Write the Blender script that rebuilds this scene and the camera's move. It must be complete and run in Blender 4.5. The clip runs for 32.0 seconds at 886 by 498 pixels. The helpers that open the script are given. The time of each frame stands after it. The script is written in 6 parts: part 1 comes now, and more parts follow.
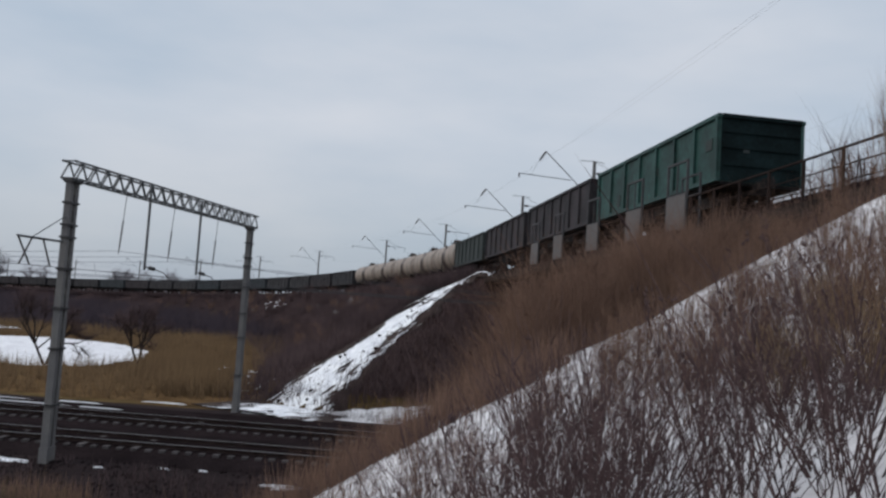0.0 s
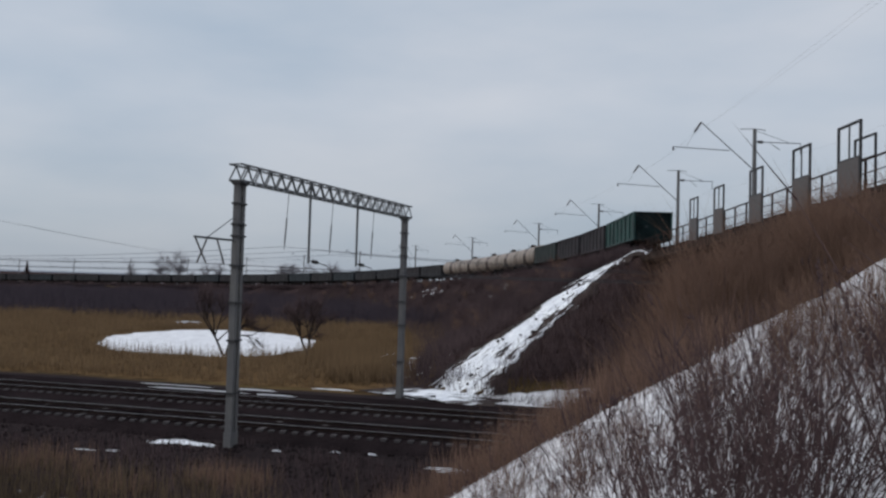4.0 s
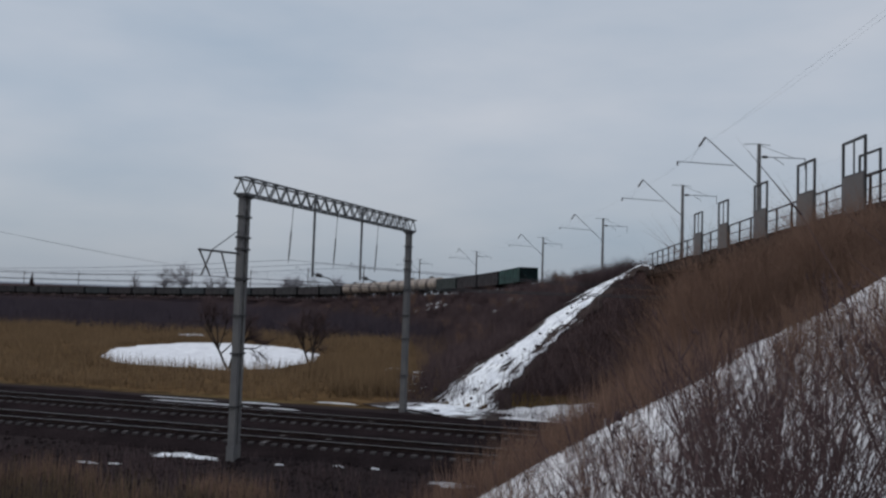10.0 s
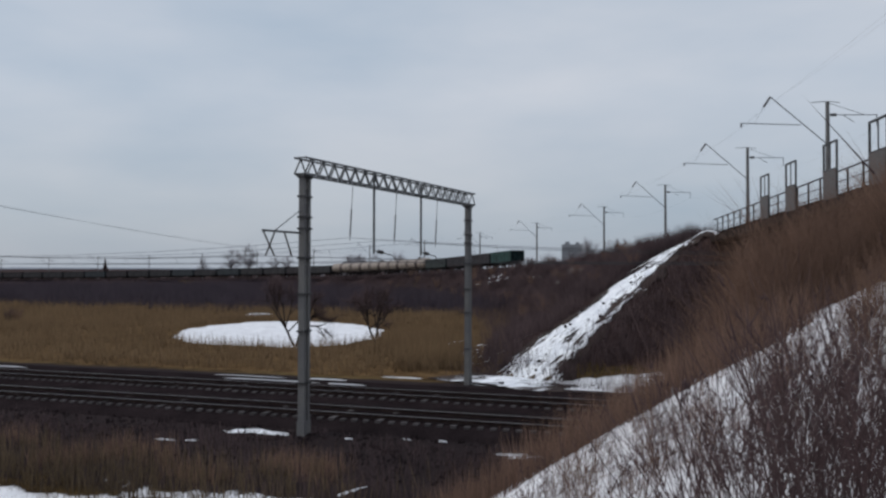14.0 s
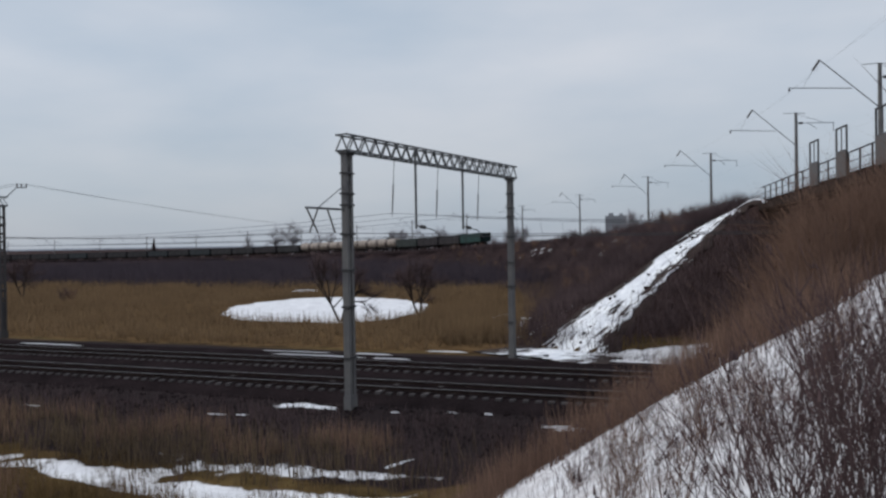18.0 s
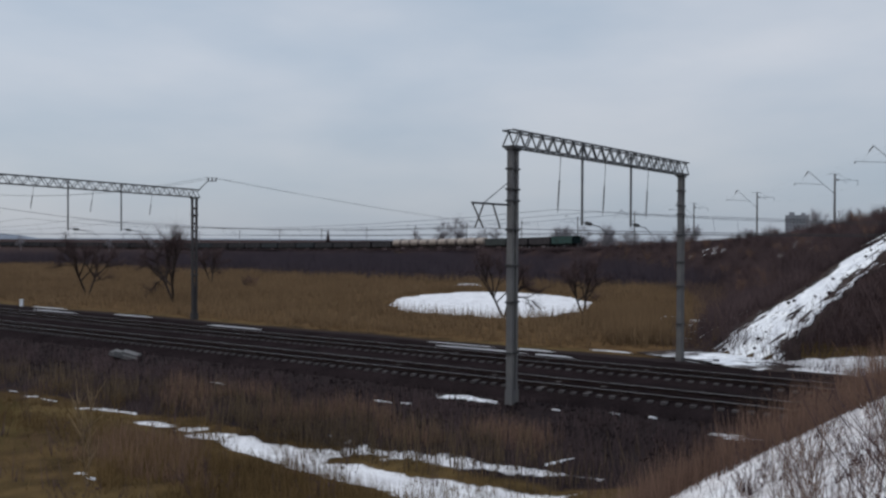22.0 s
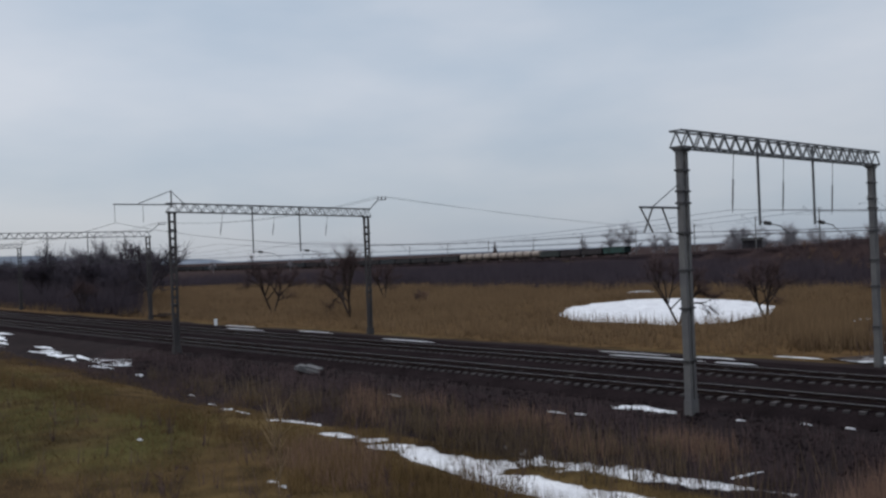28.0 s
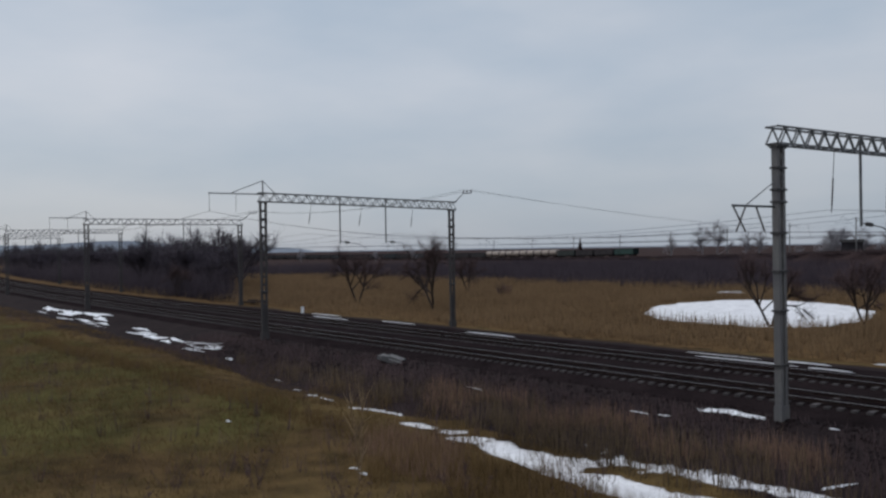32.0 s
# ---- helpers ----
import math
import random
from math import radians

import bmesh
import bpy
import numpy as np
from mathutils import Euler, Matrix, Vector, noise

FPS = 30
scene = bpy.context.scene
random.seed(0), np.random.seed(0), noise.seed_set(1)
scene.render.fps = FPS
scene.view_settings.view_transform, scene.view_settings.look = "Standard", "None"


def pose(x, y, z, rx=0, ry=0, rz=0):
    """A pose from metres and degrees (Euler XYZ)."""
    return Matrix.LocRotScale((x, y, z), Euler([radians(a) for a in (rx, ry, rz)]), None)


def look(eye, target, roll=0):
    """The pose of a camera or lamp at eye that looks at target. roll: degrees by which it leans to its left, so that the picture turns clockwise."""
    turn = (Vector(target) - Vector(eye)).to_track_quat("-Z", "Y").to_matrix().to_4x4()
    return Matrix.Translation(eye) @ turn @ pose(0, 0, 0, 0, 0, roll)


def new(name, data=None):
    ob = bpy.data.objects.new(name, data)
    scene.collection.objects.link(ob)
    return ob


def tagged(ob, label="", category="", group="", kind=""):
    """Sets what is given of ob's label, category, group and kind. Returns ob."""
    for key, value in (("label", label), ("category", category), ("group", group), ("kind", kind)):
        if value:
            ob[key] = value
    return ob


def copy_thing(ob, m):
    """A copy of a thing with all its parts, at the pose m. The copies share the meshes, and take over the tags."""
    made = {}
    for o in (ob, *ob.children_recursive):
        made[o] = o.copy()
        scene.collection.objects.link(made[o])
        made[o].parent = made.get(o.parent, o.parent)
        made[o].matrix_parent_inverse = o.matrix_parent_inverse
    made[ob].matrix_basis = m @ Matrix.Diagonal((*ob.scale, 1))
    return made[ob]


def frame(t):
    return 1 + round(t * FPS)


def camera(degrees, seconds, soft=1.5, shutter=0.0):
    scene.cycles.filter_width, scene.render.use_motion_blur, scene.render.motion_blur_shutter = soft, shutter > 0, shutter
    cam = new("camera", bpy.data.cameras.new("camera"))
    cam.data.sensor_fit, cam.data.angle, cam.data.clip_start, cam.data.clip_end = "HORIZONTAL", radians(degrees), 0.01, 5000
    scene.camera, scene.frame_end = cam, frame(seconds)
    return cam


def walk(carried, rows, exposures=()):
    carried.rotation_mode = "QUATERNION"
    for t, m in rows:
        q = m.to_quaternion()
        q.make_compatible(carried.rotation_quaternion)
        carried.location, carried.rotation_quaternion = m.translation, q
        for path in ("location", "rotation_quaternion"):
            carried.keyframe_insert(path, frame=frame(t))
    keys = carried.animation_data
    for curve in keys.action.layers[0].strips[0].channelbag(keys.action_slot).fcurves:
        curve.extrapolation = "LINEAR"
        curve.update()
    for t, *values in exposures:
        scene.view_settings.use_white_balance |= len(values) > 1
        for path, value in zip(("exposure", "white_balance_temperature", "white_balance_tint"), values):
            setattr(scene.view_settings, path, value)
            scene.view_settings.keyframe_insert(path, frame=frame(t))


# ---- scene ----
cam = camera(56.0, 32.0, soft=2.5)
EYE = 6.5
PATH = [
    (0.0, pose(0, 0, EYE, 93.80, -3.85, -1.16)),
    (0.5, pose(0, 0, EYE, 93.56, -3.54, -0.62)),
    (1.0, pose(0, 0, EYE, 93.40, -2.91, 0.77)),
    (1.5, pose(0, 0, EYE, 92.63, -2.19, 5.60)),
    (2.0, pose(0, 0, EYE, 90.51, -1.63, 10.42)),
    (2.5, pose(0, 0, EYE, 90.40, -0.81, 10.55)),
    (3.0, pose(0, 0, EYE, 91.59, -0.96, 9.89)),
    (3.5, pose(0, 0, EYE, 91.34, -0.83, 9.51)),
    (4.0, pose(0, 0, EYE, 92.20, -1.64, 9.46)),
    (4.5, pose(0, 0, EYE, 92.45, -1.72, 8.84)),
    (6.5, pose(0, 0, EYE, 93.18, -0.85, 8.46)),
    (7.0, pose(0, 0, EYE, 93.30, -1.38, 9.23)),
    (7.5, pose(0, 0, EYE, 92.53, -1.28, 9.08)),
    (8.0, pose(0, 0, EYE, 92.06, -1.18, 9.00)),
    (8.5, pose(0, 0, EYE, 92.06, -0.90, 9.10)),
    (9.0, pose(0, 0, EYE, 92.60, -1.20, 9.20)),
    (9.5, pose(0, 0, EYE, 92.94, -1.70, 9.16)),
    (10.0, pose(0, 0, EYE, 93.14, -1.87, 9.73)),
    (10.5, pose(0, 0, EYE, 92.29, -1.07, 8.81)),
    (11.0, pose(0, 0, EYE, 91.60, -0.60, 10.24)),
    (11.5, pose(0, 0, EYE, 91.69, -0.80, 10.94)),
    (12.0, pose(0, 0, EYE, 91.57, -0.78, 10.88)),
    (12.5, pose(0, 0, EYE, 91.14, -0.53, 10.73)),
    (13.0, pose(0, 0, EYE, 91.60, -0.52, 11.61)),
    (13.5, pose(0, 0, EYE, 91.67, -0.65, 13.43)),
    (15.5, pose(0, 0, EYE, 89.44, 1.31, 14.70)),
    (16.0, pose(0, 0, EYE, 89.92, 2.88, 14.99)),
    (16.5, pose(0, 0, EYE, 89.78, 3.10, 15.66)),
    (17.0, pose(0, 0, EYE, 89.53, 1.89, 16.23)),
    (17.5, pose(0, 0, EYE, 89.03, 1.85, 17.72)),
    (18.0, pose(0, 0, EYE, 89.50, 0.90, 16.86)),
    (18.5, pose(0, 0, EYE, 89.80, 0.21, 17.66)),
    (19.0, pose(0, 0, EYE, 90.10, 0.39, 21.08)),
    (19.5, pose(0, 0, EYE, 89.91, 0.92, 24.63)),
    (20.0, pose(0, 0, EYE, 89.37, 0.69, 24.84)),
    (20.5, pose(0, 0, EYE, 90.01, -0.40, 25.61)),
    (21.0, pose(0, 0, EYE, 90.69, -0.84, 27.22)),
    (21.5, pose(0, 0, EYE, 90.55, -0.80, 28.25)),
    (22.0, pose(0, 0, EYE, 89.27, -0.25, 28.14)),
    (22.5, pose(0, 0, EYE, 89.50, -0.06, 30.12)),
    (23.0, pose(0, 0, EYE, 89.08, -0.06, 33.25)),
    (23.5, pose(0, 0, EYE, 89.59, 0.44, 34.70)),
    (24.0, pose(0, 0, EYE, 89.34, 0.46, 36.55)),
    (24.5, pose(0, 0, EYE, 89.30, 0.87, 38.31)),
    (26.5, pose(0, 0, EYE, 89.05, 0.89, 37.61)),
    (27.0, pose(0, 0, EYE, 90.09, 0.36, 38.08)),
    (27.5, pose(0, 0, EYE, 89.93, 0.64, 39.70)),
    (28.0, pose(0, 0, EYE, 90.20, 2.23, 39.57)),
    (28.5, pose(0, 0, EYE, 90.26, 2.81, 40.98)),
    (29.0, pose(0, 0, EYE, 88.42, 3.20, 43.36)),
    (29.5, pose(0, 0, EYE, 87.90, 2.50, 43.34)),
    (30.0, pose(0, 0, EYE, 88.25, 2.16, 43.66)),
    (30.5, pose(0, 0, EYE, 88.44, 2.23, 44.02)),
    (31.0, pose(0, 0, EYE, 89.83, 1.58, 44.49)),
    (31.5, pose(0, 0, EYE, 89.78, 0.96, 44.95)),
    (32.0, pose(0, 0, EYE, 89.92, 0.87, 45.35)),
]
EXPOSURE = [(0, 0.23, 6550, 10), (1, 0.14, 6540, 10), (2, 0.15, 6520, 10), (3, 0.13, 6500, 10), (4.5, 0.1, 6480, 10), (7, 0.0, 6430, 10), (9, 0.02, 6430, 10), (10, -0.04, 6430, 10), (12, 0.10, 6440, 10), (13, 0.10, 6460, 10), (16, 0.22, 6540, 10), (19, 0.2, 6530, 10), (20, 0.2, 6510, 10), (21, 0.05, 6440, 10), (22, 0.12, 6450, 10), (23, 0.22, 6510, 10), (24.5, 0.15, 6470, 10), (27, 0.11, 6450, 10), (28, 0.16, 6460, 10), (29, 0.25, 6490, 10), (30, 0.38, 6640, 10), (31, 0.28, 6620, 10), (32, 0.06, 6500, 10)]
walk(cam, PATH, EXPOSURE)

# ---- sky and light ----
world = bpy.data.worlds.new("overcast")
scene.world = world
world.use_nodes = True
wn, wl = world.node_tree.nodes, world.node_tree.links
wn.clear()
w_out = wn.new("ShaderNodeOutputWorld")
w_bg = wn.new("ShaderNodeBackground")
w_sky = wn.new("ShaderNodeTexSky")
w_sky.sky_type, w_sky.sun_disc = "NISHITA", False
w_sky.sun_elevation, w_sky.sun_rotation = radians(36), radians(260)
w_geo = wn.new("ShaderNodeTexCoord")
w_map = wn.new("ShaderNodeMapping")
w_map.inputs["Scale"].default_value = (1.0, 1.0, 3.2)
w_noise = wn.new("ShaderNodeTexNoise")
w_noise.inputs["Scale"].default_value = 2.1
w_noise.inputs["Detail"].default_value = 5.0
w_noise.inputs["Roughness"].default_value = 0.5
w_ramp = wn.new("ShaderNodeValToRGB")
w_ramp.color_ramp.elements[0].position = 0.30
w_ramp.color_ramp.elements[0].color = (0.445, 0.53, 0.635, 1)
w_ramp.color_ramp.elements[1].position = 0.70
w_ramp.color_ramp.elements[1].color = (0.655, 0.685, 0.745, 1)
w_sep = wn.new("ShaderNodeSeparateXYZ")
w_up = wn.new("ShaderNodeValToRGB")   # paler aloft, greyer towards the horizon
w_up.color_ramp.elements[0].color = (0.40, 0.405, 0.415, 1)
w_up.color_ramp.elements[1].color = (1.0, 1.0, 1.0, 1)
for w_pos, w_val in ((0.10, 0.475), (0.20, 0.526), (0.34, 0.54)):
    w_el = w_up.color_ramp.elements.new(w_pos)
    w_el.color = (w_val, w_val, w_val, 1)
w_gain = wn.new("ShaderNodeMixRGB")
w_gain.blend_type = "MULTIPLY"
w_gain.inputs[0].default_value = 1.0
w_mul = wn.new("ShaderNodeVectorMath")
w_mul.operation = "SCALE"
w_mul.inputs["Scale"].default_value = 1.9
w_add = wn.new("ShaderNodeMixRGB")
w_add.inputs[0].default_value = 0.012
wl.new(w_geo.outputs["Generated"], w_map.inputs["Vector"])
wl.new(w_map.outputs["Vector"], w_noise.inputs["Vector"])
wl.new(w_noise.outputs["Fac"], w_ramp.inputs["Fac"])
wl.new(w_geo.outputs["Generated"], w_sep.inputs[0])
wl.new(w_sep.outputs["Z"], w_up.inputs["Fac"])
wl.new(w_ramp.outputs["Color"], w_gain.inputs[1])
wl.new(w_up.outputs["Color"], w_gain.inputs[2])
wl.new(w_gain.outputs["Color"], w_mul.inputs[0])
wl.new(w_mul.outputs["Vector"], w_add.inputs[1])
wl.new(w_sky.outputs["Color"], w_add.inputs[2])
wl.new(w_add.outputs["Color"], w_bg.inputs["Color"])
w_bg.inputs["Strength"].default_value = 0.80
wl.new(w_bg.outputs["Background"], w_out.inputs["Surface"])

sun_data = bpy.data.lights.new("sun", "SUN")
sun_data.energy, sun_data.angle, sun_data.color = 0.9, radians(25), (1.0, 0.96, 0.9)
sun = new("sun", sun_data)
sun.matrix_world = look((0, 0, 60), (66, 12, 12))


# ---- materials ----
def mat(name, color, rough=0.85, metal=0.0, var=0.25, scale=3.0, bump=0.15, second=None, fine=40.0, per_object=0.0, coords="Object", spec=None):
    """A surface with variation at two scales, a second tint and a fine relief."""
    m = bpy.data.materials.new(name)
    m.use_nodes = True
    n, l = m.node_tree.nodes, m.node_tree.links
    b = n["Principled BSDF"]
    b.inputs["Roughness"].default_value, b.inputs["Metallic"].default_value = rough, metal
    b.inputs["Specular IOR Level"].default_value = spec if spec is not None else 0.1 if rough > 0.8 else 0.4
    tc = n.new("ShaderNodeTexCoord")
    big, small = n.new("ShaderNodeTexNoise"), n.new("ShaderNodeTexNoise")
    big.inputs["Scale"].default_value, big.inputs["Detail"].default_value = scale, 4
    small.inputs["Scale"].default_value, small.inputs["Detail"].default_value = fine, 3
    l.new(tc.outputs[coords], big.inputs["Vector"])
    l.new(tc.outputs[coords], small.inputs["Vector"])
    ramp = n.new("ShaderNodeValToRGB")
    lo = [c * (1 - var) for c in color]
    hi = [min(1, c * (1 + var)) for c in (second or color)]
    ramp.color_ramp.elements[0].position, ramp.color_ramp.elements[1].position = 0.32, 0.68
    ramp.color_ramp.elements[0].color, ramp.color_ramp.elements[1].color = (*lo, 1), (*hi, 1)
    l.new(big.outputs["Fac"], ramp.inputs["Fac"])
    mul = n.new("ShaderNodeMixRGB")
    mul.blend_type = "MULTIPLY"
    mul.inputs[0].default_value = 0.6
    l.new(ramp.outputs["Color"], mul.inputs[1])
    grey = n.new("ShaderNodeMapRange")
    grey.inputs["From Min"].default_value, grey.inputs["From Max"].default_value = 0.3, 0.7
    grey.inputs["To Min"].default_value, grey.inputs["To Max"].default_value = 1 - var * 1.6, 1.0 + var
    l.new(small.outputs["Fac"], grey.inputs["Value"])
    l.new(grey.outputs["Result"], mul.inputs[2])
    last = mul.outputs["Color"]
    if per_object:
        info = n.new("ShaderNodeObjectInfo")
        rng = n.new("ShaderNodeMapRange")
        rng.inputs["To Min"].default_value, rng.inputs["To Max"].default_value = 1 - per_object, 1 + per_object
        l.new(info.outputs["Random"], rng.inputs["Value"])
        sc = n.new("ShaderNodeVectorMath")
        sc.operation = "SCALE"
        l.new(last, sc.inputs[0])
        l.new(rng.outputs["Result"], sc.inputs["Scale"])
        last = sc.outputs["Vector"]
    l.new(last, b.inputs["Base Color"])
    if bump:
        bp = n.new("ShaderNodeBump")
        bp.inputs["Strength"].default_value, bp.inputs["Distance"].default_value = bump, 0.02
        l.new(small.outputs["Fac"], bp.inputs["Height"])
        l.new(bp.outputs["Normal"], b.inputs["Normal"])
    return m


def island_mat(name, a, b_color, rough=0.9):
    """Twigs, blades and stems: each one takes a tint between two."""
    m = bpy.data.materials.new(name)
    m.use_nodes = True
    n, l = m.node_tree.nodes, m.node_tree.links
    b = n["Principled BSDF"]
    b.inputs["Roughness"].default_value = rough
    b.inputs["Specular IOR Level"].default_value = 0.04
    g = n.new("ShaderNodeNewGeometry")
    tc = n.new("ShaderNodeTexCoord")
    nz = n.new("ShaderNodeTexNoise")
    nz.inputs["Scale"].default_value, nz.inputs["Detail"].default_value = 0.12, 3
    l.new(tc.outputs["Object"], nz.inputs["Vector"])
    mx = n.new("ShaderNodeMath")
    mx.operation = "MULTIPLY_ADD"
    mx.inputs[1].default_value = 0.55
    l.new(g.outputs["Random Per Island"], mx.inputs[0])
    st = n.new("ShaderNodeMapRange")
    st.inputs["From Min"].default_value, st.inputs["From Max"].default_value = 0.35, 0.65
    st.inputs["To Max"].default_value = 0.45
    l.new(nz.outputs["Fac"], st.inputs["Value"])
    l.new(st.outputs["Result"], mx.inputs[2])
    r = n.new("ShaderNodeValToRGB")
    r.color_ramp.elements[0].color, r.color_ramp.elements[1].color = (*a, 1), (*b_color, 1)
    l.new(mx.outputs["Value"], r.inputs["Fac"])
    l.new(r.outputs["Color"], b.inputs["Base Color"])
    return m


CONCRETE = mat("weathered_concrete", (0.175, 0.170, 0.175), 0.9, 0, 0.22, 1.2, 0.25, (0.145, 0.14, 0.135))
STEEL = mat("painted_steel_grey", (0.11, 0.113, 0.118), 0.6, 0.3, 0.25, 2.0, 0.1)
DARK_STEEL = mat("dark_steel", (0.06, 0.058, 0.06), 0.6, 0.4, 0.3, 3.0, 0.1)
RUST = mat("rusty_steel", (0.030, 0.020, 0.018), 0.85, 0.1, 0.35, 3.0, 0.2)
RAIL_TOP = mat("worn_rail_steel", (0.20, 0.19, 0.19), 0.38, 0.8, 0.15, 4.0, 0.05)
BALLAST = mat("dark_ballast", (0.0250, 0.0190, 0.0200), 0.95, 0, 0.45, 0.6, 0.9, (0.0165, 0.0122, 0.0128), 14.0, spec=0.0)
OILY_BALLAST = mat("oily_brown_ballast", (0.0165, 0.0115, 0.0122), 0.95, 0, 0.45, 0.6, 0.9, (0.0115, 0.0082, 0.0086), 14.0, spec=0.0)
SLEEPER = mat("concrete_sleeper", (0.120, 0.110, 0.110), 0.9, 0, 0.35, 1.0, 0.2, (0.055, 0.048, 0.048), 30.0, 0.25)
CERAMIC = mat("insulator_ceramic", (0.055, 0.045, 0.045), 0.3, 0, 0.2, 4.0, 0.0)
WIRE = mat("copper_wire_weathered", (0.055, 0.055, 0.06), 0.6, 0.3, 0.2, 2.0, 0.0)
GREEN = mat("green_wagon_paint", (0.006, 0.036, 0.030), 0.6, 0.0, 0.4, 0.7, 0.15, (0.014, 0.052, 0.045), 5.0)
GREEN_GREY = mat("faded_green_paint", (0.024, 0.036, 0.033), 0.7, 0.0, 0.35, 0.8, 0.15, (0.028, 0.034, 0.033), 9.0)
TEAL = mat("teal_wagon_paint", (0.016, 0.027, 0.033), 0.65, 0.0, 0.35, 0.8, 0.15, (0.021, 0.025, 0.030), 9.0)
BROWN = mat("brown_wagon_paint", (0.020, 0.017, 0.020), 0.75, 0.0, 0.4, 0.8, 0.2, (0.028, 0.022, 0.025), 9.0)
# same green, darkened to paint in the shade on the wagon's ends
GREEN_END = mat("shaded_green_paint", (0.0045, 0.011, 0.0115), 0.75, 0.0, 0.4, 0.9, 0.15, (0.007, 0.015, 0.016), 9.0, spec=0.1)
BLACK = mat("sooty_wagon_paint", (0.020, 0.020, 0.024), 0.75, 0.0, 0.4, 0.8, 0.2, (0.028, 0.026, 0.028), 9.0)
UNDER = mat("sooty_underframe", (0.022, 0.020, 0.020), 0.85, 0.1, 0.4, 2.0, 0.2)
CREAM = mat("cream_tank_paint", (0.36, 0.31, 0.26), 0.6, 0.0, 0.30, 0.6, 0.1, (0.24, 0.19, 0.16), 5.0)
OILY = mat("oil_stained_paint", (0.050, 0.036, 0.032), 0.5, 0.0, 0.5, 1.2, 0.1, (0.11, 0.078, 0.064), 6.0)
SNOW = mat("old_snow", (0.80, 0.81, 0.84), 0.9, 0, 0.08, 0.7, 0.4, (0.74, 0.75, 0.78), 7.0)
PANEL = mat("pale_screen_panel", (0.17, 0.158, 0.158), 0.8, 0, 0.35, 1.5, 0.1, (0.09, 0.08, 0.08))
DARK_CONCRETE = mat("dark_weathered_shaded_concrete", (0.085, 0.080, 0.082), 0.9, 0, 0.3, 1.2, 0.25, (0.055, 0.05, 0.05))
DECK = mat("dark_deck_concrete", (0.022, 0.018, 0.017), 0.95, 0, 0.4, 0.7, 0.3, (0.035, 0.027, 0.024), 12.0, spec=0.02)
# bark of the skyline trees, with the distance haze painted into its colour
HAZED_BARK = mat("hazed_distant_bark", (0.24, 0.225, 0.24), 0.95, 0, 0.2, 3.0, 0.1)
# bark of the wood, greyed in colour to stand for hazy air
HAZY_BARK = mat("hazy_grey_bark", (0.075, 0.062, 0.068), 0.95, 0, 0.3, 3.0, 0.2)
BARK = mat("dark_bark", (0.050, 0.038, 0.034), 0.95, 0, 0.4, 3.0, 0.3)
TWIG = island_mat("dark_twigs", (0.030, 0.020, 0.021), (0.118, 0.078, 0.076))
SCRUB = island_mat("brown_scrub", (0.028, 0.020, 0.022), (0.100, 0.069, 0.069))
RED_TWIG = island_mat("reddish_brown_stems", (0.060, 0.037, 0.029), (0.222, 0.137, 0.100))
REED = island_mat("dry_reeds", (0.080, 0.051, 0.029), (0.185, 0.121, 0.068))
STRAW = island_mat("dry_grass", (0.038, 0.028, 0.020), (0.135, 0.096, 0.058))
TUFT = island_mat("brown_green_grass", (0.044, 0.029, 0.013), (0.148, 0.094, 0.042))
OLIVE = island_mat("olive_winter_grass", (0.040, 0.034, 0.013), (0.125, 0.102, 0.038))
TAN_STEM = island_mat("tan_dead_stems", (0.066, 0.041, 0.033), (0.20, 0.124, 0.086))
STRAW_PALE = island_mat("tan_tussock_grass", (0.115, 0.080, 0.048), (0.27, 0.190, 0.115))
# undergrowth, thicket and wood twigs: bluish haze is mixed into their tints
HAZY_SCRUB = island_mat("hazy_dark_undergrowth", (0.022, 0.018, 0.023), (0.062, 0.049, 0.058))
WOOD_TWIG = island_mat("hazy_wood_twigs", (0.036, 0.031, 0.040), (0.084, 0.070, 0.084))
# skyline crowns, paled in colour to stand for the haze of distance
FAR_TWIG = island_mat("hazed_bare_crowns", (0.17, 0.16, 0.175), (0.28, 0.262, 0.275))


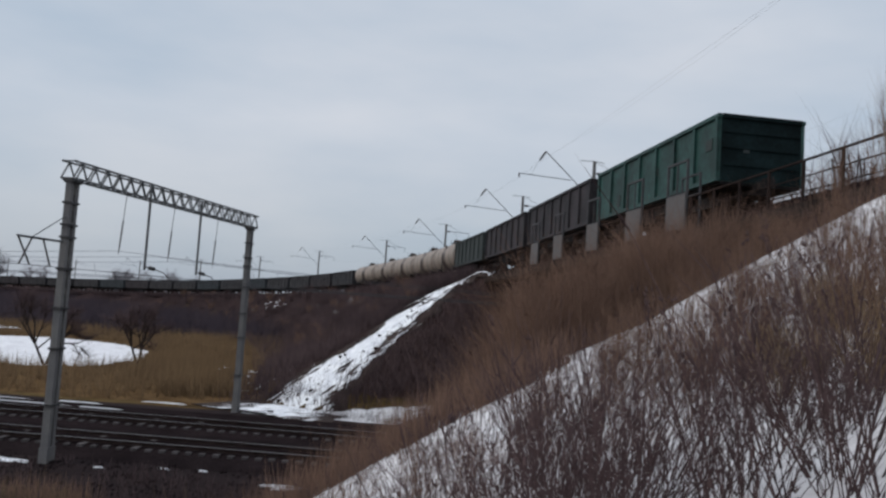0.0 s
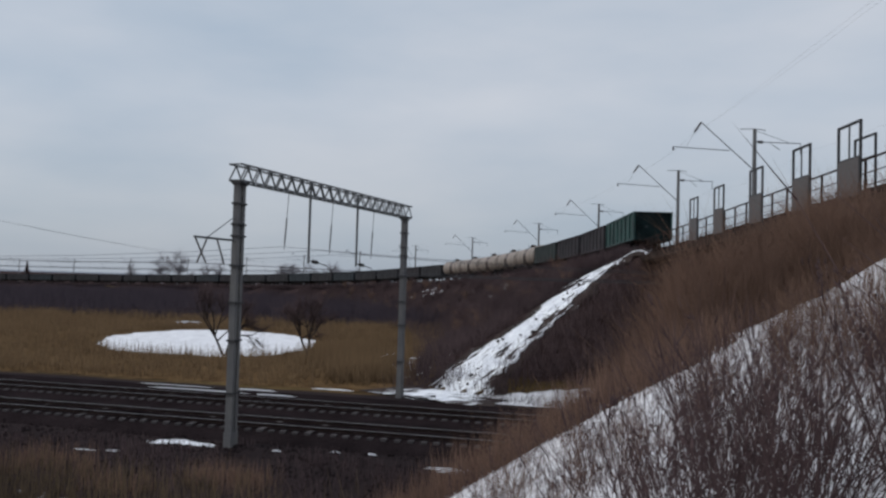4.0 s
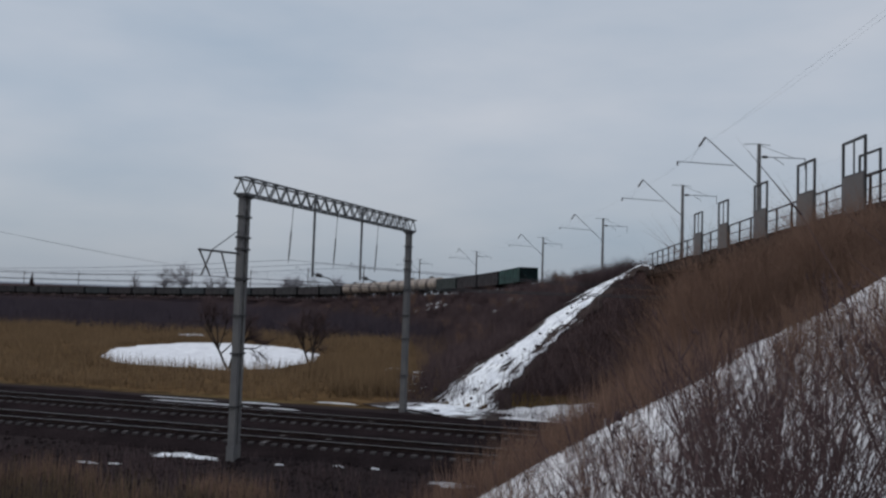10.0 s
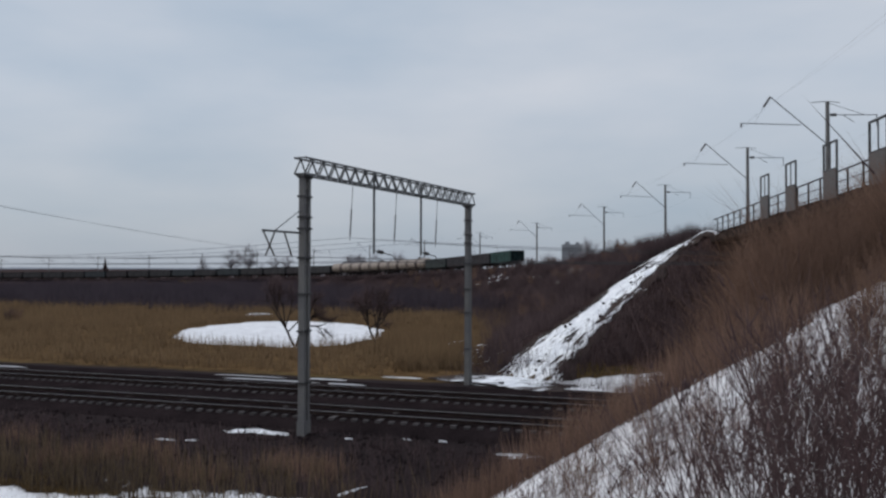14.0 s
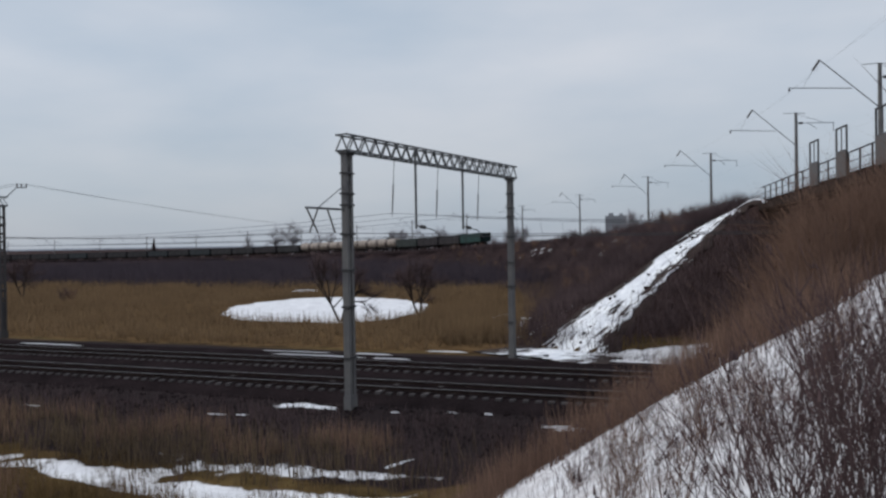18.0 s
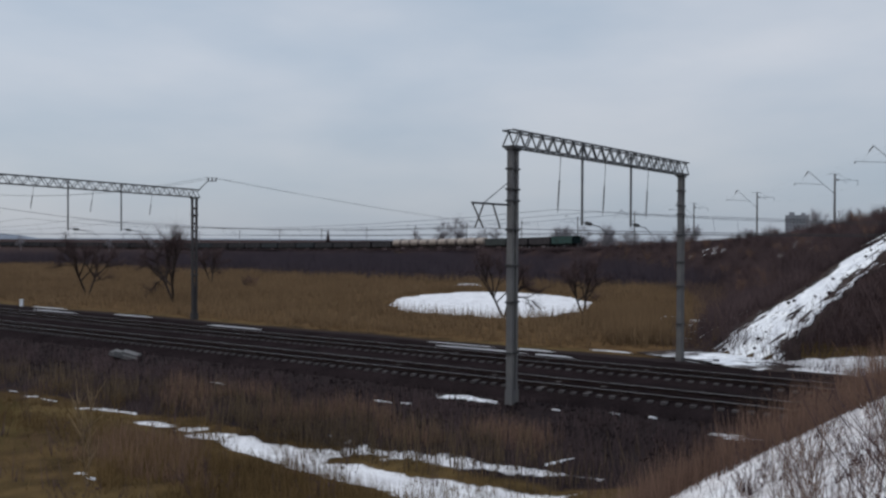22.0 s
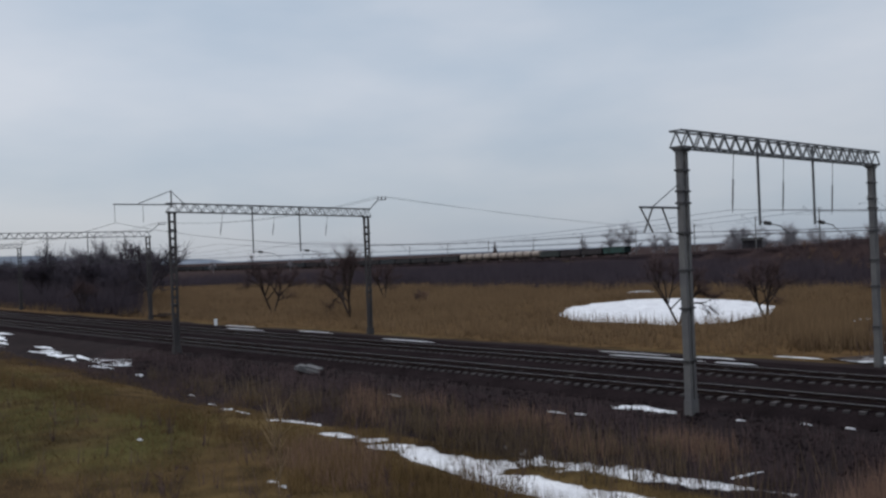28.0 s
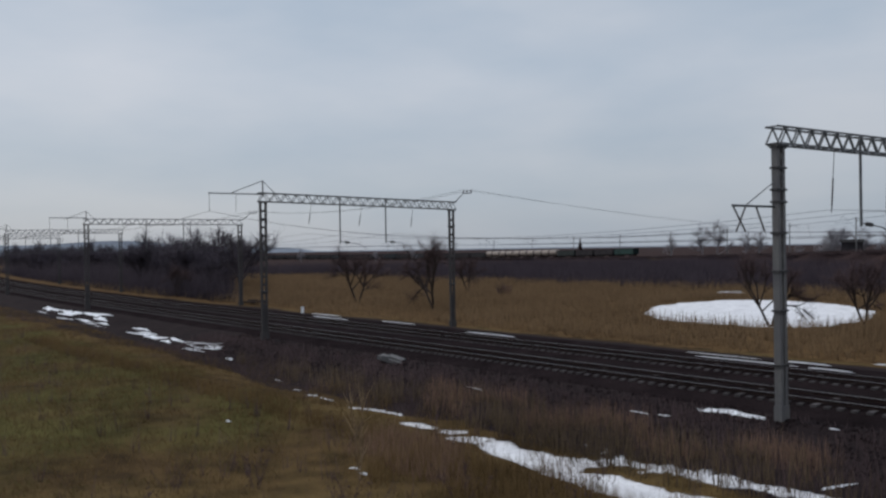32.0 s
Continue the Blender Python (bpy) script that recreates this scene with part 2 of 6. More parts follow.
# ---- building helpers ----
class Mesh:
    """Collects faces for one mesh."""

    def __init__(self):
        self.v, self.f = [], []

    def face(self, *pts):
        k = len(self.v)
        self.v += [tuple(p) for p in pts]
        self.f.append(tuple(range(k, k + len(pts))))

    def box(self, c, s, m=None):
        k = len(self.v)
        for dz in (-0.5, 0.5):
            for dx, dy in ((-0.5, -0.5), (0.5, -0.5), (0.5, 0.5), (-0.5, 0.5)):
                p = Vector((c[0] + dx * s[0], c[1] + dy * s[1], c[2] + dz * s[2]))
                self.v.append(tuple(m @ p if m else p))
        for q in ((3, 2, 1, 0), (4, 5, 6, 7), (0, 1, 5, 4), (1, 2, 6, 5), (2, 3, 7, 6), (3, 0, 4, 7)):
            self.f.append(tuple(k + i for i in q))

    def tube(self, a, b, r0, r1=None, n=6, caps=True):
        a, b = Vector(a), Vector(b)
        r1 = r0 if r1 is None else r1
        q = (b - a).to_track_quat("Z", "Y")
        k = len(self.v)
        for p, r in ((a, r0), (b, r1)):
            for i in range(n):
                w = 2 * math.pi * (i + 0.5) / n
                self.v.append(tuple(p + q @ Vector((r * math.cos(w), r * math.sin(w), 0))))
        for i in range(n):
            j = (i + 1) % n
            self.f.append((k + i, k + j, k + n + j, k + n + i))
        if caps:
            self.f.append(tuple(k + n - 1 - i for i in range(n)))
            self.f.append(tuple(k + n + i for i in range(n)))

    def line(self, pts, r, n=4):
        """One unbroken round wire through a row of places."""
        pts = [Vector(p) for p in pts]
        k = len(self.v)
        for j, p in enumerate(pts):
            q = (pts[min(j + 1, len(pts) - 1)] - pts[max(j - 1, 0)]).to_track_quat("Z", "Y")
            for i in range(n):
                w = 2 * math.pi * (i + 0.5) / n
                self.v.append(tuple(p + q @ Vector((r * math.cos(w), r * math.sin(w), 0))))
        for j in range(len(pts) - 1):
            for i in range(n):
                h = (i + 1) % n
                self.f.append((k + j * n + i, k + j * n + h, k + (j + 1) * n + h, k + (j + 1) * n + i))

    def lathe(self, prof, axis=0, n=14):
        """A turned body: (along, radius) pairs round an axis (0 x, 2 z)."""
        k = len(self.v)
        for s, r in prof:
            for i in range(n):
                w = 2 * math.pi * i / n
                c, d = r * math.cos(w), r * math.sin(w)
                self.v.append((s, c, d) if axis == 0 else (c, d, s))
        for j in range(len(prof) - 1):
            for i in range(n):
                i2 = (i + 1) % n
                q = (k + j * n + i, k + j * n + i2, k + (j + 1) * n + i2, k + (j + 1) * n + i)
                self.f.append(q[::-1] if axis == 0 else q)

    def twig(self, a, b, r):
        """A thin three-sided spike."""
        a, b = Vector(a), Vector(b)
        d = b - a
        s = d.cross(Vector((0.3, 0.2, 1.0)))
        s = s.normalized() * r if s.length > 1e-6 else Vector((r, 0, 0))
        u = d.cross(s).normalized() * r
        k = len(self.v)
        self.v += [tuple(a + s), tuple(a - 0.5 * s + 0.87 * u), tuple(a - 0.5 * s - 0.87 * u), tuple(b)]
        self.f += [(k, k + 1, k + 3), (k + 1, k + 2, k + 3), (k + 2, k, k + 3)]

    def data(self, name, material, smooth=False):
        me = bpy.data.meshes.new(name)
        me.from_pydata(self.v, [], self.f)
        me.materials.append(material)
        if smooth:
            me.polygons.foreach_set("use_smooth", [True] * len(me.polygons))
        me.update()
        return me


def spikes(name, base, tip, radius, material):
    """One mesh of many thin three-sided spikes, from arrays of feet and tips."""
    n = len(base)
    d = tip - base
    ref = np.tile(np.array([[0.31, 0.22, 0.05]]), (n, 1))
    a = np.cross(d, ref)
    a /= np.maximum(np.linalg.norm(a, axis=1, keepdims=True), 1e-6)
    b = np.cross(d, a)
    b /= np.maximum(np.linalg.norm(b, axis=1, keepdims=True), 1e-6)
    r = np.asarray(radius).reshape(-1, 1) * np.ones((n, 1))
    v = np.stack([base + a * r, base - 0.5 * a * r + 0.87 * b * r, base - 0.5 * a * r - 0.87 * b * r, tip], 1).reshape(-1, 3)
    k = (np.arange(n) * 4)[:, None, None]
    f = (k + np.array([[[0, 1, 3], [1, 2, 3], [2, 0, 3]]])).reshape(-1, 3)
    me = bpy.data.meshes.new(name)
    me.vertices.add(len(v))
    me.vertices.foreach_set("co", v.astype(np.float32).ravel())
    me.loops.add(f.size)
    me.loops.foreach_set("vertex_index", f.astype(np.int32).ravel())
    me.polygons.add(len(f))
    me.polygons.foreach_set("loop_start", np.arange(0, f.size, 3, dtype=np.int32))
    me.update(calc_edges=True)
    me.materials.append(material)
    return me


def part(name, bm, material, parent, label="", at=None, smooth=False):
    """One mesh object under a thing or a part."""
    me = bm if isinstance(bm, bpy.types.Mesh) else bm.data(name, material, smooth)
    ob = new(name, me)
    ob.parent = parent
    if at is not None:
        ob.matrix_basis = at
    if label:
        ob["label"] = label
    return ob


def thing(name, m, label, category, group="", kind="", data=None):
    ob = new(name, data)
    ob.matrix_basis = m
    if data is None:
        ob.empty_display_size = 0.3
    return tagged(ob, label, category, group, kind)


# ---- plan ----
# lower line: u along the two tracks, v across them
U, V = Vector((-0.9966, 0.0827, 0)), Vector((0.0827, 0.9966, 0))


def uv(u, v, z=0.0):
    return U * u + V * v + Vector((0, 0, z))


# upper line: its axis at rail height, from behind the bridge to the far plain
RAIL = [(26.4, -96.5, 10.98), (20.6, -48.9, 10.98), (14.8, -1.2, 10.86), (11.9, 22.6, 10.35), (9.0, 46.4, 9.83), (5.9, 70.2, 9.31), (2.0, 93.9, 8.90), (-3.4, 117.1, 8.52),
        (-10.7, 140.0, 7.80), (-19.9, 162.1, 7.12), (-30.7, 183.5, 6.52), (-43.9, 203.6, 5.82), (-58.6, 222.5, 5.08), (-74.9, 240.0, 4.42), (-92.8, 256.1, 3.85),
        (-112.2, 270.1, 3.32), (-132.8, 282.5, 2.87), (-154.4, 292.8, 2.40), (-200, 310, 1.5), (-258, 326, 0.65), (-338, 341, -0.1), (-480, 348, -0.5), (-600, 342, -0.45), (-760, 326, -0.4)]


def spline(ctrl, step=1.0):
    pts = []
    c = [Vector(p) for p in ctrl]
    c = [c[0] * 2 - c[1]] + c + [c[-1] * 2 - c[-2]]
    for i in range(1, len(c) - 2):
        n = max(2, int((c[i + 1] - c[i]).length / 0.5))
        for k in range(n):
            t = k / n
            a, b, d, e = c[i - 1], c[i], c[i + 1], c[i + 2]
            pts.append(0.5 * (2 * b + (d - a) * t + (2 * a - 5 * b + 4 * d - e) * t * t + (3 * b - a - 3 * d + e) * t ** 3))
    pts.append(c[-2])
    return pts


LINE = spline(RAIL)
LP = np.array([tuple(p) for p in LINE])
LS = np.concatenate([[0], np.cumsum(np.linalg.norm(np.diff(LP, axis=0), axis=1))])
S_BRIDGE = float(LS[np.argmin((LP[:, 0] - 10.44) ** 2 + (LP[:, 1] - 34.49) ** 2)])


def on_line(s, off=0.0, dz=0.0):
    """The place at s metres past the bridge's middle on the upper line, off metres to its left."""
    q = s + S_BRIDGE
    p = Vector([float(np.interp(q, LS, LP[:, k])) for k in range(3)])
    a = Vector([float(np.interp(q - 1.5, LS, LP[:, k])) for k in range(3)])
    b = Vector([float(np.interp(q + 1.5, LS, LP[:, k])) for k in range(3)])
    d = (b - a).normalized()
    left = Vector((-d.y, d.x, 0)).normalized()
    return p + left * off + Vector((0, 0, dz)), d, left


def at_bearing(deg, off):
    """s where the line that runs off metres to the left of the upper axis crosses a bearing (degrees left of ahead)."""
    best, bs = 1e9, 0
    for k in range(-60, 2600):
        s = k * 0.25
        p = on_line(s, off)[0]
        e = abs(math.degrees(math.atan2(-p.x, p.y)) - deg)
        if p.y > 10 and e < best:
            best, bs = e, s
    return bs


def smooth_noise(x, y, s, seed=0.0):
    """Cheap rolling variation, -1 to 1."""
    return (np.sin(x * s + 1.3 * seed) * np.cos(y * s * 1.13 + seed) + np.sin((x * 0.7 + y * 0.9) * s * 1.9 + seed * 2.1) * 0.6 + np.sin((x - y * 0.8) * s * 3.7 + seed) * 0.3) / 1.9


def ditch_v(u):
    """Where the ditch runs, across the lower line: it draws away from the tracks to the right."""
    return np.where(u < 10, 18.7 + 0.6 * np.sin(np.minimum(u, 10) * 0.09), 19.17 + 0.094 * (u - 10))


END_S = S_BRIDGE + 24.0   # where the far bank begins
END_I = int(np.searchsorted(LS, END_S))
NEAR_I = int(np.searchsorted(LS, S_BRIDGE - 20.0))


def heights(x, y):
    """The ground's height at arrays of places."""
    u, v = -0.9966 * x + 0.0827 * y, 0.0827 * x + 0.9966 * y
    z = -0.15 + 0.12 * smooth_noise(x, y, 0.21) + 0.05 * smooth_noise(x, y, 0.9, 2)
    z = z - np.clip((v - 70) / 200, 0, 1) * 0.6
    z = z - 0.55 * np.exp(-((v - ditch_v(u)) / 2.2) ** 2) * np.clip((u - 1) / 6, 0, 1)
    flat = np.clip((9.0 - np.abs(v - 36.8)) / 1.8, 0, 1)
    z = z * (1 - flat) + 0.02 * flat
    # far bank with its cone towards the lower line
    out = np.full(x.shape, -1e3)
    for i0, i1, front in ((END_I, len(LP), True), (0, NEAR_I, False)):
        seg = LP[i0:i1:3]
        idx = np.zeros(x.shape, int)
        flatx, flaty = x.ravel(), y.ravel()
        res = np.empty(flatx.shape, int)
        for k in range(0, flatx.size, 4000):
            dx = flatx[k:k + 4000, None] - seg[None, :, 0]
            dy = flaty[k:k + 4000, None] - seg[None, :, 1]
            res[k:k + 4000] = np.argmin(dx * dx + dy * dy, axis=1)
        idx = res.reshape(x.shape)
        j = np.clip(idx, 1, len(seg) - 2)
        d = seg[j + 1] - seg[j - 1]
        dl = np.hypot(d[..., 0], d[..., 1])
        dx, dy = x - seg[idx][..., 0], y - seg[idx][..., 1]
        along = (dx * d[..., 0] + dy * d[..., 1]) / dl
        left = (-dx * d[..., 1] + dy * d[..., 0]) / dl
        across = np.where(left > 0, np.maximum(left - 4.0, 0), np.maximum(-left - 9.5, 0))
        if front:
            past = np.where(idx == 0, np.maximum(-along, 0), 0)
            dist = np.hypot(across, past * 1.35)
            zz = seg[idx][..., 2] - 0.82 - dist * 0.60
        else:
            past = np.where(idx == len(seg) - 1, np.maximum(along, 0), 0)
            dist = np.hypot(across * 0.93, past * 1.4)
            zz = seg[idx][..., 2] - 0.82 - dist * 0.66
        out = np.maximum(out, zz)
    # the slope on which the camera stands
    shelf = 5.0 - 0.065 * np.abs(y - 2) + 0.55 * x - 0.12 * np.maximum(0.5 - x, 0) * np.clip(y / 8, 0, 1)
    shelf = np.minimum(shelf, 9.75) - np.maximum(y - 16.3 - 0.8 * np.sin(0.8 * x + 0.6) - 0.35 * np.sin(2.1 * x), 0) * 0.75 - np.maximum(-12 - y, 0) * 0.5 - np.maximum(x - 22, 0) * 0.6
    out = np.maximum(out, shelf)
    out = out + 0.10 * smooth_noise(x, y, 0.8, 1) * (out > z)
    return np.maximum(z, out)


def ground_z(x, y):
    return float(heights(np.array([[float(x)]]), np.array([[float(y)]]))[0, 0])


# ---- ground ----
def axis_points(lo, hi, near_lo, near_hi, fine, grow):
    pts = list(np.arange(near_lo, near_hi + 1e-6, fine))
    s = fine
    while pts[-1] < hi:
        s *= grow
        pts.append(pts[-1] + s)
    s = fine
    while pts[0] > lo:
        s *= grow
        pts.insert(0, pts[0] - s)
    return np.array(pts)


def ellipse(x, y, cx, cy, a, b, turn):
    c, s = math.cos(turn), math.sin(turn)
    p, q = (x - cx) * c + (y - cy) * s, -(x - cx) * s + (y - cy) * c
    return 1 - np.sqrt((p / a) ** 2 + (q / b) ** 2)


def build_ground():
    xs = axis_points(-3500, 3000, -125, 30, 0.9, 1.13)
    ys = axis_points(-1500, 4000, -14, 125, 0.8, 1.12)
    X, Y = np.meshgrid(xs, ys)
    Z = heights(X, Y)
    u, v = -0.9966 * X + 0.0827 * Y, 0.0827 * X + 0.9966 * Y
    n1 = smooth_noise(X, Y, 0.55, 3)
    n2 = smooth_noise(X, Y, 1.7, 5)
    # snow: the frozen pond, the ditch, the near slope, patches along the line
    snow = np.clip(ellipse(X, Y, -36.7, 79.5, 10.9, 18.0, 0.42) * 9 + 0.5 * n1, 0, 1)
    ditch = np.clip(1.3 - np.abs(v - ditch_v(u) - 0.5 * n1) / np.clip(2.1 - u * 0.054, 0.44, 1.8), 0, 1) * np.clip((u - 7) / 3, 0, 1) * np.clip(1.5 - u / 42, 0.6, 1) * (u < 37)
    n3 = smooth_noise(X, Y, 2.6, 8)
    snow = np.maximum(snow, np.clip(ditch - 0.35 * np.clip(0.2 - n3 - 0.4 * n2, 0, 1.5) * np.clip(u / 18, 0.5, 1.4), 0, 1))
    near = (Z > 1.2) & (Y < 24) & (X > -7) & (X < 9.0) & (Y < 16.9)
    snow = np.maximum(snow, np.where(near, np.clip(0.94 + 0.38 * n1 + 0.45 * n2, 0, 1) * np.clip((Z - 0.9) / 1.5, 0, 1), 0))
    second = np.clip(0.74 - np.abs(v - 21.8 - 0.4 * n1) / 1.5 - 0.25 * np.clip(n2, 0, 1), 0, 1) * (u > 8.5) * (u < 20)
    snow = np.maximum(snow, second)
    foot = np.clip(1.9 - np.abs(v - 46.0 - 0.25 * n1) / 1.3, 0, 1) * np.clip((0.9 - Z) * 2, 0, 1) * np.clip((14.6 - u) / 2.4, 0, 1) * np.clip((u + 9) / 3, 0, 1)
    snow = np.maximum(snow, foot)
    strip = np.clip(0.62 - np.abs(v - 25.8 - 0.03 * (u - 60)) / 1.5 + 0.25 * n1, 0, 1) * (((u > 55) & (u < 72)) | ((u > 82) & (u < 112)))
    snow = np.maximum(snow, strip)
    # tan field, dark stony strip, scrubby soil
    tan = np.clip((v - 45.5) / 2, 0, 1) * np.clip((118 + 8 * n1 - v) / 6, 0, 1) * (Z < 1.0) * np.clip((u - 14) / 2, 0, 1)
    stone = np.clip((16.2 - np.abs(v - 37.0) + 0.8 * n1) / 1.5, 0, 1) * (Z < 1.5) * (v < 45)
    soil = np.clip((Z - 0.4) / 1.0, 0, 1) +  np.clip((v - 118 - 8 * n1) / 6, 0, 1) * (Z <= 0.4)
    me = bpy.data.meshes.new("ground")
    h, w = X.shape
    verts = np.stack([X.ravel(), Y.ravel(), Z.ravel()], 1)
    k = np.arange(h * w).reshape(h, w)
    quads = np.stack([k[:-1, :-1], k[:-1, 1:], k[1:, 1:], k[1:, :-1]], -1).reshape(-1, 4)
    me.from_pydata(verts.tolist(), [], quads.tolist())
    col = np.stack([snow.ravel(), tan.ravel(), stone.ravel(), np.clip(soil, 0, 1).ravel()], 1).astype(np.float32)
    at = me.attributes.new("cover", "FLOAT_COLOR", "POINT")
    at.data.foreach_set("color", col.ravel())
    # where shade among the shrubs is painted into the slope's snow
    shade_at = me.attributes.new("shrub_shade", "FLOAT", "POINT")
    shade_at.data.foreach_set("value", np.where(near, np.clip(0.75 + 0.5 * n1, 0.2, 1), 0.0).astype(np.float32).ravel())
    moss = me.attributes.new("moss", "FLOAT", "POINT")
    moss.data.foreach_set("value", (np.clip((u - 23) / 7, 0, 1) * np.clip((19.5 - v + 0.03 * u) / 3, 0, 1) * np.clip(0.75 + 0.5 * n1, 0, 1)).astype(np.float32).ravel())
    me.polygons.foreach_set("use_smooth", [True] * len(me.polygons))
    m = bpy.data.materials.new("mixed_winter_ground")
    m.use_nodes = True
    n, l = m.node_tree.nodes, m.node_tree.links
    b = n["Principled BSDF"]
    b.inputs["Roughness"].default_value = 0.95
    b.inputs["Specular IOR Level"].default_value = 0.02
    a = n.new("ShaderNodeAttribute")
    a.attribute_name = "cover"
    sep = n.new("ShaderNodeSeparateColor")
    l.new(a.outputs["Color"], sep.inputs[0])
    tc = n.new("ShaderNodeTexCoord")

    def nz(scale, detail=4):
        t = n.new("ShaderNodeTexNoise")
        t.inputs["Scale"].default_value, t.inputs["Detail"].default_value = scale, detail
        l.new(tc.outputs["Object"], t.inputs["Vector"])
        return t.outputs["Fac"]

    def ramp(fac, c0, c1, p0=0.35, p1=0.65):
        r = n.new("ShaderNodeValToRGB")
        r.color_ramp.elements[0].position, r.color_ramp.elements[1].position = p0, p1
        r.color_ramp.elements[0].color, r.color_ramp.elements[1].color = (*c0, 1), (*c1, 1)
        l.new(fac, r.inputs["Fac"])
        return r.outputs["Color"]

    def mix(fac, c0, c1):
        x = n.new("ShaderNodeMixRGB")
        l.new(fac, x.inputs[0])
        l.new(c0, x.inputs[1])
        l.new(c1, x.inputs[2])
        return x.outputs["Color"]

    def edge(mask, fac, lo=0.42, hi=0.58):
        s = n.new("ShaderNodeMath")
        s.operation = "MULTIPLY_ADD"
        s.inputs[1].default_value = 0.55
        l.new(fac, s.inputs[0])
        l.new(mask, s.inputs[2])
        r = n.new("ShaderNodeMapRange")
        r.inputs["From Min"].default_value, r.inputs["From Max"].default_value = lo + 0.275, hi + 0.275
        l.new(s.outputs["Value"], r.inputs["Value"])
        return r.outputs["Result"]

    n_big, n_mid, n_fine = nz(0.15), nz(0.9, 5), nz(6.0, 5)
    grass = mix(n_fine, ramp(n_big, (0.030, 0.0199, 0.010), (0.134, 0.0950, 0.036)), ramp(n_mid, (0.024, 0.0142, 0.010), (0.125, 0.0760, 0.036)))
    green = n.new("ShaderNodeAttribute")
    green.attribute_name = "moss"
    grass = mix(edge(green.outputs["Fac"], n_mid, 0.3, 0.9), grass, mix(n_fine, ramp(n_mid, (0.030, 0.027, 0.010), (0.078, 0.070, 0.024)), ramp(n_big, (0.040, 0.034, 0.013), (0.105, 0.090, 0.032))))
    reed = ramp(n_mid, (0.065, 0.0380, 0.018), (0.125, 0.0760, 0.036))
    rock = mix(n_fine, ramp(n_mid, (0.013, 0.0097, 0.0105), (0.024, 0.0176, 0.0182)), ramp(n_big, (0.019, 0.0143, 0.015), (0.034, 0.0241, 0.0235)))
    earth = mix(n_fine, ramp(n_mid, (0.022, 0.0145, 0.014), (0.046, 0.0289, 0.027)), ramp(n_big, (0.028, 0.0183, 0.018), (0.060, 0.0367, 0.033)))
    white = mix(n_big, ramp(n_mid, (0.52, 0.51, 0.53), (0.80, 0.795, 0.81)), ramp(n_fine, (0.58, 0.57, 0.59), (0.82, 0.815, 0.83)))
    # grey-brown speckle dims the slope's snow in place of shrub shade
    shade_mask = n.new("ShaderNodeAttribute")
    shade_mask.attribute_name = "shrub_shade"
    speck = n.new("ShaderNodeMath")
    speck.operation = "MULTIPLY"
    l.new(shade_mask.outputs["Fac"], speck.inputs[0])
    span = n.new("ShaderNodeMapRange")
    span.inputs["From Min"].default_value, span.inputs["From Max"].default_value = 0.36, 0.60
    l.new(nz(2.3, 7), span.inputs["Value"])
    l.new(span.outputs["Result"], speck.inputs[1])
    white = mix(speck.outputs["Value"], white, ramp(n_fine, (0.40, 0.365, 0.36), (0.56, 0.53, 0.53)))
    c = mix(edge(sep.outputs["Green"], n_mid), grass, reed)
    c = mix(edge(a.outputs["Alpha"], n_mid), c, earth)
    c = mix(edge(sep.outputs["Blue"], n_mid), c, rock)
    rag = n.new("ShaderNodeMixRGB")
    rag.inputs[0].default_value = 0.5
    l.new(n_mid, rag.inputs[1])
    l.new(nz(3.4, 6), rag.inputs[2])
    c = mix(edge(sep.outputs["Red"], rag.outputs["Color"], 0.47, 0.54), c, white)
    l.new(c, b.inputs["Base Color"])
    bp = n.new("ShaderNodeBump")
    bp.inputs["Strength"].default_value, bp.inputs["Distance"].default_value = 0.7, 0.08
    l.new(n_fine, bp.inputs["Height"])
    l.new(bp.outputs["Normal"], b.inputs["Normal"])
    me.materials.append(m)
    thing("ground", Matrix(), "winter ground with dry grass, dark stony soil and old snow", "ground", kind="structure", data=me)


build_ground()

# ---- lower line: two tracks ----
TRACKS = (32.4, 37.7)


def bed():
    m = Mesh()
    us = np.linspace(-90, 330, 211)
    prof = [(29.6, 0.0), (30.7, 0.12), (31.28, 0.285), (33.45, 0.285), (33.85, 0.2), (35.9, 0.15), (36.58, 0.285), (38.85, 0.285), (39.2, 0.2), (42.3, 0.16), (43.2, 0.0)]
    rows = []
    for uu in us:
        row = []
        for k, (vv, zz) in enumerate(prof):
            jit = 0.03 * math.sin(uu * 1.7 + k * 2) + 0.02 * math.sin(uu * 4.3 + k)
            p = uv(uu, vv + bend(uu) + jit, zz + 0.008 * math.sin(uu * 2.9 + k * 1.7))
            row.append(len(m.v))
            m.v.append(tuple(p))
        rows.append(row)
    for r0, r1 in zip(rows, rows[1:]):
        for k in range(len(prof) - 1):
            m.f.append((r0[k], r0[k + 1], r1[k + 1], r1[k]))
    return m


def bend(u):
    """The lower line curves gently away from the camera's side far off."""
    return max(0.0, u - 50) ** 2 * 0.00028


thing("ballast_bed", Matrix(), "dark stone ballast under two railway tracks", "ballast", kind="structure", data=bed().data("ballast_bed", BALLAST))


